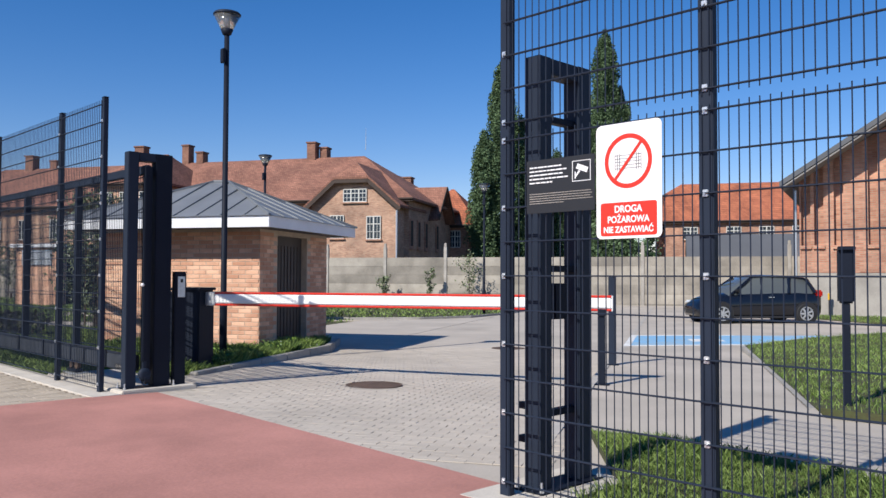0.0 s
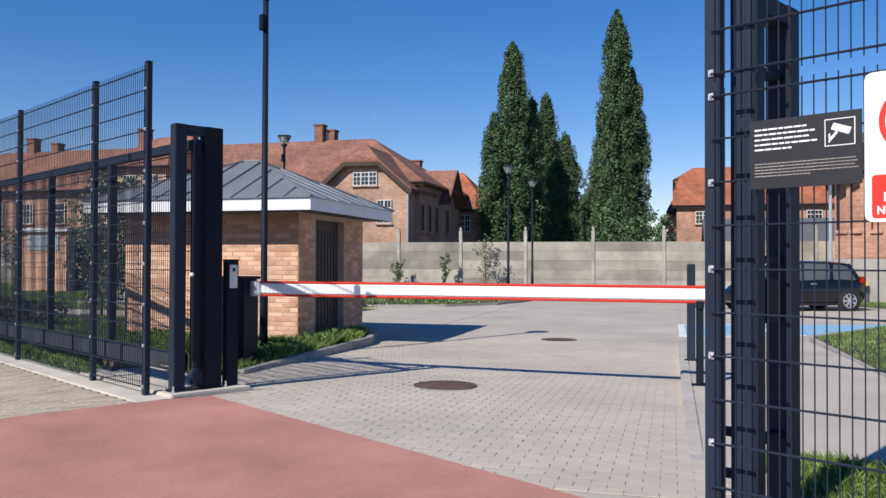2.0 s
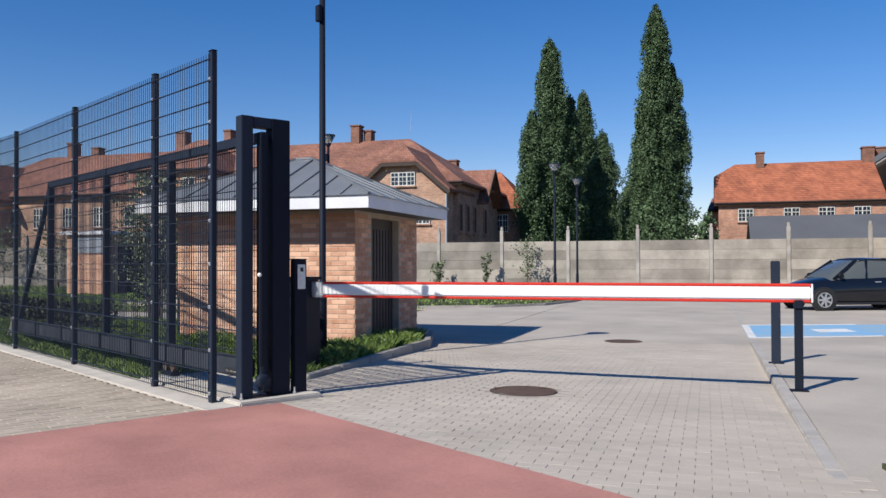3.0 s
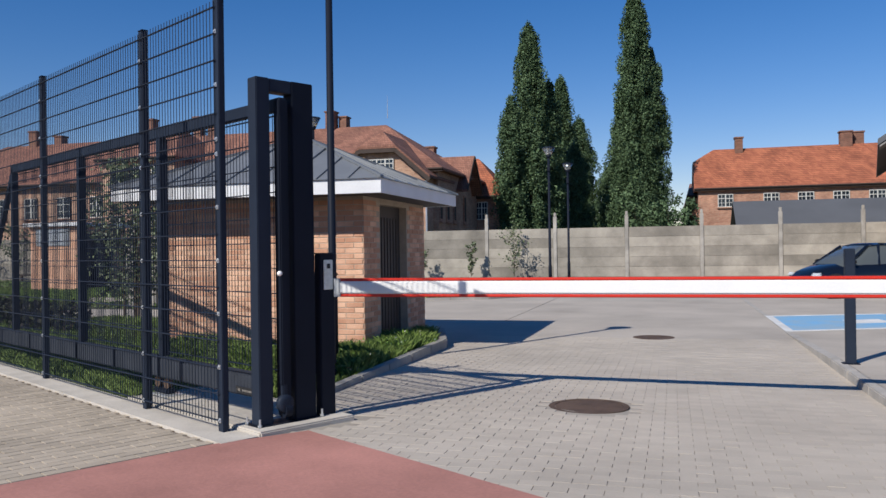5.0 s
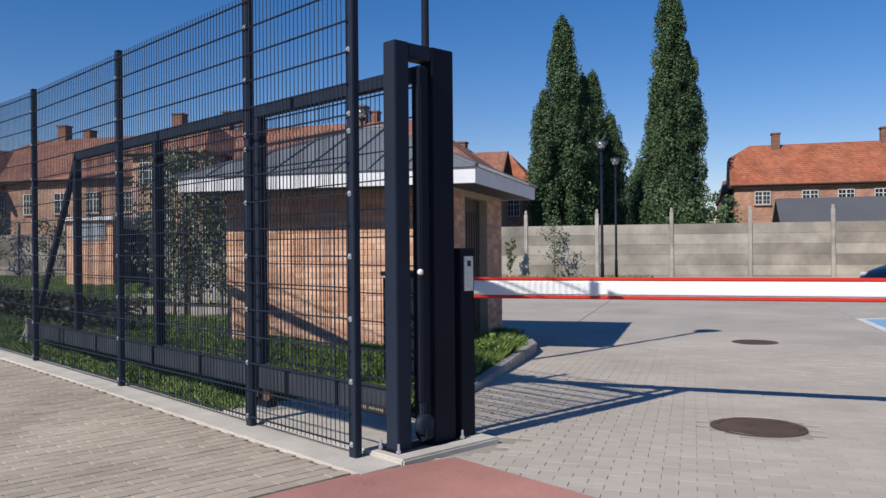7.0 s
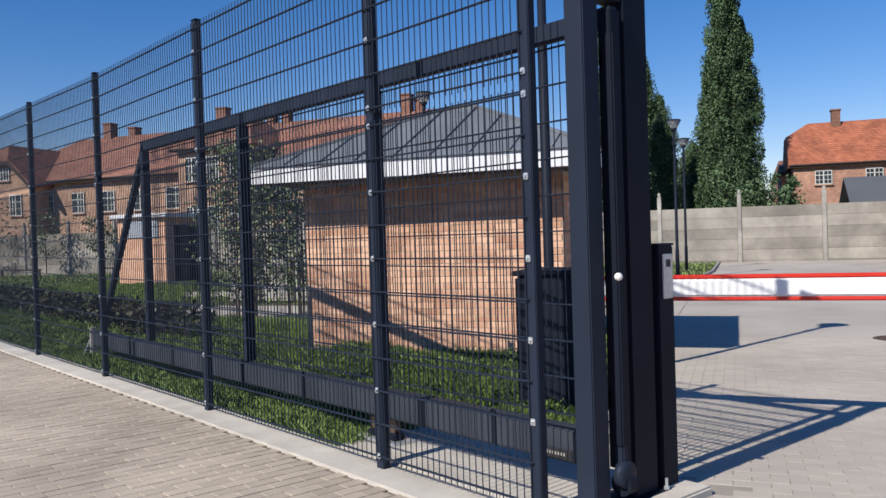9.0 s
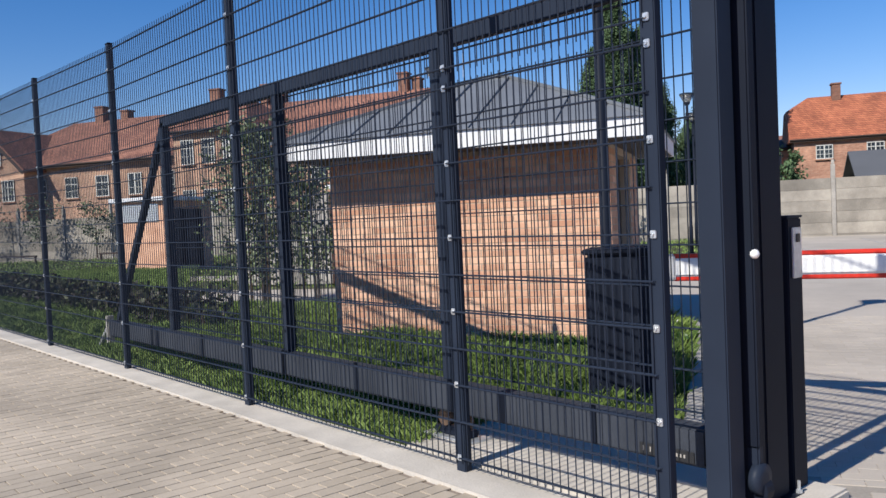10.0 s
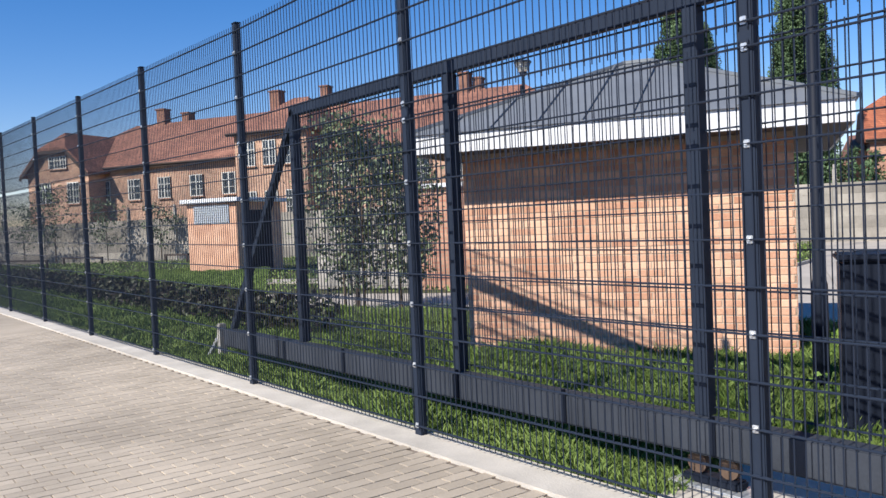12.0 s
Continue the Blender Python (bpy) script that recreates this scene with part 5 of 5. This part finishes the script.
rng = np.random.default_rng(50)
n = 9000
hx = rng.uniform(-38, -17.9, n)
hc = np.stack([hx, 5.9 + rng.uniform(-0.4, 0.4, n) + 0.06 * np.sin(hx * 3), rng.uniform(0.02, 1, n) ** 0.7 * (0.5 + 0.07 * np.sin(hx * 2.3))], axis=1)
hv_, hf_ = leaves(hc, 0.055, 51)
hedge = thing("hedge", pose(0, 0, -0.04), "low dark clipped hedge along the lawn behind the fence", "hedge")
raw("foliage", hv_, hf_, HEDGE, hedge, "", "stuff")
hb = bmesh.new()
for i in range(60):
    x = -38 + i * 0.335
    rod(hb, (x, 5.9, -0.05), (x + 0.05, 5.85 + 0.1 * (i % 2), 0.42), 0.012, 0.005, 5)
part("twigs", hb, BARK, hedge)["kind"] = "stuff"


def grass(name, poly, density, h, w, seed, label, level, to_world=None, lean=0.35, material=None):
    """Blades sown over an outline; each one a bent, tapered strip."""
    rng = np.random.default_rng(seed)
    px, py = np.array([p[0] for p in poly]), np.array([p[1] for p in poly])
    area = abs(np.dot(px, np.roll(py, 1)) - np.dot(py, np.roll(px, 1))) / 2
    n = int(area * density * (px.max() - px.min()) * (py.max() - py.min()) / area)
    x, y = rng.uniform(px.min(), px.max(), n), rng.uniform(py.min(), py.max(), n)
    inside = np.zeros(n, bool)
    for i in range(len(poly)):
        j = i - 1
        c = ((py[i] > y) != (py[j] > y)) & (x < (px[j] - px[i]) * (y - py[i]) / (py[j] - py[i] + 1e-12) + px[i])
        inside ^= c
    x, y = x[inside], y[inside]
    n = len(x)
    an = rng.uniform(0, 2 * math.pi, n)
    tuft = 0.75 + 0.35 * np.sin(x * 3.1 + 1.3 * np.sin(y * 2.7)) * np.sin(y * 3.7 + x)
    hh = h * rng.uniform(0.5, 1.25, n) * tuft
    dx, dy = np.cos(an) * w / 2, np.sin(an) * w / 2
    bx, by = rng.normal(0, lean, n) * hh, rng.normal(0, lean, n) * hh
    z = np.full(n, level)
    vs = np.stack([np.stack([x - dx, y - dy, z], 1), np.stack([x + dx, y + dy, z], 1), np.stack([x + bx * 0.4 + dx * 0.7, y + by * 0.4 + dy * 0.7, z + hh * 0.6], 1), np.stack([x + bx, y + by, z + hh * 0.97], 1)], axis=1).reshape(-1, 3)
    ob = raw(name, vs, [(4 * i, 4 * i + 1, 4 * i + 2, 4 * i + 3) for i in range(n)], material or GRASS)
    if to_world is not None:
        ob.matrix_basis = to_world
    return tagged(ob, label, "grass", kind="stuff")


grass("grass", [(-18, 3.86), (-10.8, 3.86), (-10.8, 4.7), (-9.7, 4.75), (-10.2, 5.6), (-13, 6.2), (-18, 5.6)], 4600, 0.14, 0.0045, 60, "fresh green grass growing under the gate beam", -0.02)
grass("grass", [(-40, 3.86), (-18, 3.86), (-18, 5.6), (-14.3, 6.0), (-15.6, 8.2), (-17.5, 9.7), (-24.5, 5.95), (-26.6, 9.3), (-40, 16)], 1100, 0.12, 0.009, 61, "green lawn behind the mesh fence", -0.03)
grass("grass", [(-45, 8.8), (-3.3, 8.8), (-3.3, 12.2), (-3.6, 12.75), (-1.7, 13.7), (-0.4, 15.3), (0.15, 17.5), (0.45, 22), (0.55, 36), (-60, 36)], 26, 0.10, 0.06, 62, "green lawn in front of the concrete wall", YARD_LEVEL + 0.02, YM)
for u, v, h, w, sd in ((4.9, 60.0, 5.2, 2.6, 41), (3.4, 64.0, 5.6, 3.4, 42), (0.5, 66.0, 6.0, 4.0, 43)):
    young_tree("far_tree", drawn_in(0.85, yard(u, v)), h, w, sd, "small dark tree behind the concrete wall", 1500, 0.16, 1, 0.08, LEAF, "small trees behind the wall")


def low_rail(u0, v0, u1, v1):
    d = math.hypot(u1 - u0, v1 - v0)
    r = thing("low_rail", yard(u0, v0, YARD_LEVEL, math.degrees(math.atan2(v1 - v0, u1 - u0))), "low dark steel rail on the lawn before the concrete wall", "rail", "low rails on the lawn")
    part("beam", B(-0.1, d + 0.1, -0.06, 0.06, 0.36, 0.46, bevel=0.01), DARK_WOOD, r)
    for x in (0.0, d):
        part("leg", B(x - 0.06, x + 0.06, -0.05, 0.05, -0.05, 0.359, bevel=0.01), DARK_WOOD, r)


for a in ((-39.5, 28.2, -35.6, 27.2), (-31.9, 28.1, -30.1, 27.7), (-41.5, 25.6, -36.6, 24.4)):
    low_rail(*a)
outline_sheet("ground", [(-3.85, 5.76), (-2.85, 4.62), (-2.68, 4.45), (-2.66, 3.86), (3.4, 3.86), (3.4, 5.2), (-1.53, 5.68), (-2.0, 5.76), (-3.25, 5.92)], SOIL, -0.15, 0.005, "turf bed behind the signs", "turf")
grass("grass", [(-3.83, 5.76), (-2.84, 4.62), (-2.67, 4.45), (-2.65, 3.9), (3.4, 3.9), (3.4, 5.2), (-1.53, 5.66), (-2.0, 5.74), (-3.25, 5.90)], 3200, 0.085, 0.0055, 63, "lush green grass behind the mesh fence", 0.005)
TRI = [(8.4, -3.7), (7.87, -3.4), (7.82, 0.5), (7.82, 4.4), (9.34, 6.95), (11.9, 10.1), (26, 11.3), (26, -5.0), (14, -4.2)]
outline_sheet("ground", TRI, SOIL, -0.1, 0.11, "turf of the small lawn by the parking bay", "turf", yard(0, 0))
grass("grass", TRI, 420, 0.08, 0.013, 64, "bright green lawn with pale specks beside the parking bay", YARD_LEVEL + 0.10, YM)
STRIP = [(11.1, 18.3), (12.6, 15.5), (26, 15.5), (26, 21.0), (11.1, 21.0)]
outline_sheet("ground", STRIP, SOIL, -0.1, 0.03, "turf strip at the foot of the brick hall", "turf", yard(0, 0))
grass("grass", STRIP, 120, 0.10, 0.03, 65, "green grass strip at the foot of the brick hall", YARD_LEVEL + 0.02, YM)
for pts in ([(5.5, 7.95), (7.9, 8.8), (7.88, 8.95), (5.48, 8.1)], [(5.5, 4.95), (7.9, 6.0), (7.92, 5.88), (5.52, 4.82)], [(5.5, 7.95), (5.64, 7.97), (5.64, 5.01), (5.5, 4.95)]):
    outline_sheet("road_marking", pts, ROAD_WHITE, 0.005, 0.013, "worn white border line of the parking bay", "road marking", yard(0, 0))
outline_sheet("road_marking", [(6.9, 6.5), (7.6, 6.8), (7.5, 7.5), (6.8, 7.2)], ROAD_WHITE, 0.005, 0.013, "worn white symbol on the blue bay", "road marking", yard(0, 0))
# leafy weeds in the bed
rng = np.random.default_rng(70)
wp = []
for k in range(60):
    u, v = rng.uniform(-3.2, 0.25), rng.uniform(-2.5, 0.5)
    if k < 32:
        u, v = rng.uniform(-0.35, 0.28), rng.uniform(-2.3, 1.4)
    x, y = from_yard(u, v)
    if y < 4.5:
        continue
    hgt = rng.uniform(0.10, 0.27)
    m_ = 34
    wp.append(np.stack([x + rng.normal(0, 0.09, m_), y + rng.normal(0, 0.09, m_), YARD_LEVEL + 0.08 + rng.uniform(0, 1, m_) * hgt], axis=1))
wv, wf = leaves(np.concatenate(wp), 0.026, 71)
grass("grass", [(-3.9, -1.3), (-1.4, -2.7), (0.36, -2.8), (0.28, 1.5), (-0.2, 3.0), (-0.45, 3.0), (-0.45, 0.55), (-3.9, 0.55)], 3200, 0.20, 0.0055, 66, "tall green grass in the bed before the guardhouse", YARD_LEVEL + 0.085, YM)
WEED = mat("weed leaves", (0.15, 0.24, 0.045), 0.5, 0, 0.5, 3, 9, 0, island=0.6, dark=(0.04, 0.085, 0.018))
tagged(raw("weeds", wv, wf, WEED), "leafy green weeds in the bed before the guardhouse", "plants", kind="stuff")
FLOWER = mat("white petals", (0.75, 0.76, 0.70), 0.6, 0, 0.1, 10, 60, 0)
fx = np.concatenate([w_[:2] + np.array((0, 0, 0.03)) for w_ in wp[:30]])
fv, ff = leaves(fx, 0.018, 72)
tagged(raw("flowers", fv, ff, FLOWER), "tiny white flowers among the weeds", "flowers", kind="stuff")

# ---- bricks of the guardhouse ----
BL, BH, GAP = 0.25, 0.065, 0.011
brick_me = {}


def brick_mesh(length, depth):
    key = (round(length, 3), depth)
    if key not in brick_me:
        bm = bmesh.new()
        box(bm, 0, length, 0, depth, 0, BH)
        top = [e for e in bm.edges if all(abs(v.co.y) < 1e-6 for v in e.verts)]
        bmesh.ops.bevel(bm, geom=top, offset=0.004, segments=1, affect="EDGES")
        brick_me[key] = mesh_from(bm, "brick", BRICK)
    return brick_me[key]


def brick_face(parent, length, z0, z1, m, as_parts, holes=(), seed=0):
    """Stretcher courses along a face; m takes the run to the wall. The courses past as_parts bricks are joined."""
    rng = np.random.default_rng(seed)
    vs, fs, made = [], [], 0
    for r in range(int((z1 - z0) / (BH + GAP)) + 1):
        z = z0 + r * (BH + GAP)
        if z + BH > z1:
            break
        x = -(r % 2) * (BL + GAP) / 2
        while x < length:
            a, b = max(x, 0), min(x + BL, length)
            x += BL + GAP
            if b - a < 0.05 or any(h0 < b - 0.02 and a + 0.02 < h1 and z < hz for h0, h1, hz in holes):
                continue
            off = rng.uniform(-0.002, 0.002)
            if made < as_parts:
                piece("brick", brick_mesh(b - a, 0.04), parent, m @ pose(a, off, z))
                made += 1
            else:
                k = len(vs)
                for dx in (a, b):
                    for dy in (off, 0.04):
                        for dz in (z, z + BH):
                            vs.append(m @ Vector((dx, dy, dz)))
                fs += [(k, k + 4, k + 5, k + 1), (k, k + 1, k + 3, k + 2), (k + 4, k + 6, k + 7, k + 5), (k + 1, k + 5, k + 7, k + 3), (k, k + 2, k + 6, k + 4)]
    if vs:
        raw("brickwork", vs, fs, BRICK, parent, "", "stuff")


brick_face(wall_gh, GU1 - GU0, 0.0, ZE, pose(GU0, GV0 - 0.006, 0), 300, seed=80)
brick_face(wall_gh, GV1 - GV0, 0.0, ZE, pose(GU1 + 0.006, GV0, 0, 0, 0, 90), 0, ((DV0 - GV0, DV1 - GV0, 2.16),), seed=81)
brick_face(wall_gh, GV1 - GV0, 0.0, ZE, pose(GU0 - 0.006, GV1, 0, 0, 0, -90), 0, seed=82)

# ---- paving blocks ----


def paving(parent, x0, x1, y0, y1, along_x, material, as_parts, zone, seed, top=0.004, inside=None, axes=None, g=0.004):
    """Blocks of 20 x 10 cm in half bond over a stretch of ground; those in the zone given are parts, the rest is joined."""
    rng = np.random.default_rng(seed)
    bm = bmesh.new()
    lx, ly = (0.2, 0.1) if along_x else (0.1, 0.2)
    box(bm, -lx / 2 + g / 2, lx / 2 - g / 2, -ly / 2 + g / 2, ly / 2 - g / 2, -0.03, 0)
    es = [e for e in bm.edges if all(v.co.z > -0.001 for v in e.verts)]
    bmesh.ops.bevel(bm, geom=es, offset=0.0015, segments=1, affect="EDGES")
    me = mesh_from(bm, "paving_block", material)
    vs, fs, made = [], [], 0
    nx, ny = int((x1 - x0) / lx) + 1, int((y1 - y0) / ly) + 1
    for j in range(ny):
        for i in range(nx):
            x = x0 + i * lx + lx / 2 + ((j % 2) * 0.1 if along_x else 0)
            y = y0 + j * ly + ly / 2 + (0 if along_x else (i % 2) * 0.1)
            wx, wy = (axes @ Vector((x, y, 0))).to_2d() if axes else (x, y)
            if x + lx / 2 > x1 or y + ly / 2 > y1 or (inside and not inside(wx, wy)):
                continue
            z = ground_z(wx, wy) + top + rng.uniform(-0.0015, 0.0015)
            if made < as_parts and zone[0] < x < zone[1] and zone[2] < y < zone[3]:
                piece("paving_block", me, parent, pose(x, y, z))
                made += 1
                continue
            k = len(vs)
            a, b, c = lx / 2 - g / 2, ly / 2 - g / 2, 0.0012
            for sx, sy in ((-1, -1), (1, -1), (1, 1), (-1, 1)):
                vs.append((x + sx * a, y + sy * b, z - 0.006))
            for sx, sy in ((-1, -1), (1, -1), (1, 1), (-1, 1)):
                vs.append((x + sx * (a - c), y + sy * (b - c), z))
            fs += [(k + 4, k + 5, k + 6, k + 7)] + [(k + q, k + (q + 1) % 4, k + 4 + (q + 1) % 4, k + 4 + q) for q in range(4)]
    raw("paving", vs, fs, material, parent, "", "stuff")


foot = tagged(new("paving_field"), "beige concrete blocks of the footpath laid in half bond", "paving", kind="structure")
paving(foot, -22.0, -8.64, -3.0, 3.66, False, PATH_BLOCK, 300, (-12.5, -10.0, 0.9, 3.4), 90, g=0.006)
court = tagged(new("paving_field"), "grey concrete blocks of the yard entrance laid in half bond", "paving", kind="structure")
court.matrix_basis = YM
paving(court, 0.3, 5.75, -6.8, 3.6, True, YARD_BLOCK, 300, (1.0, 3.4, -4.6, -2.0), 91, 0.0075,
       lambda x, y: y > 4.21 - (x + 8.5) * 0.054 - 0.12 and (x > -8.5 or y > 4.9) and (x + 7.63) ** 2 + (y - 6.58) ** 2 > 0.19, YM, 0.0022)
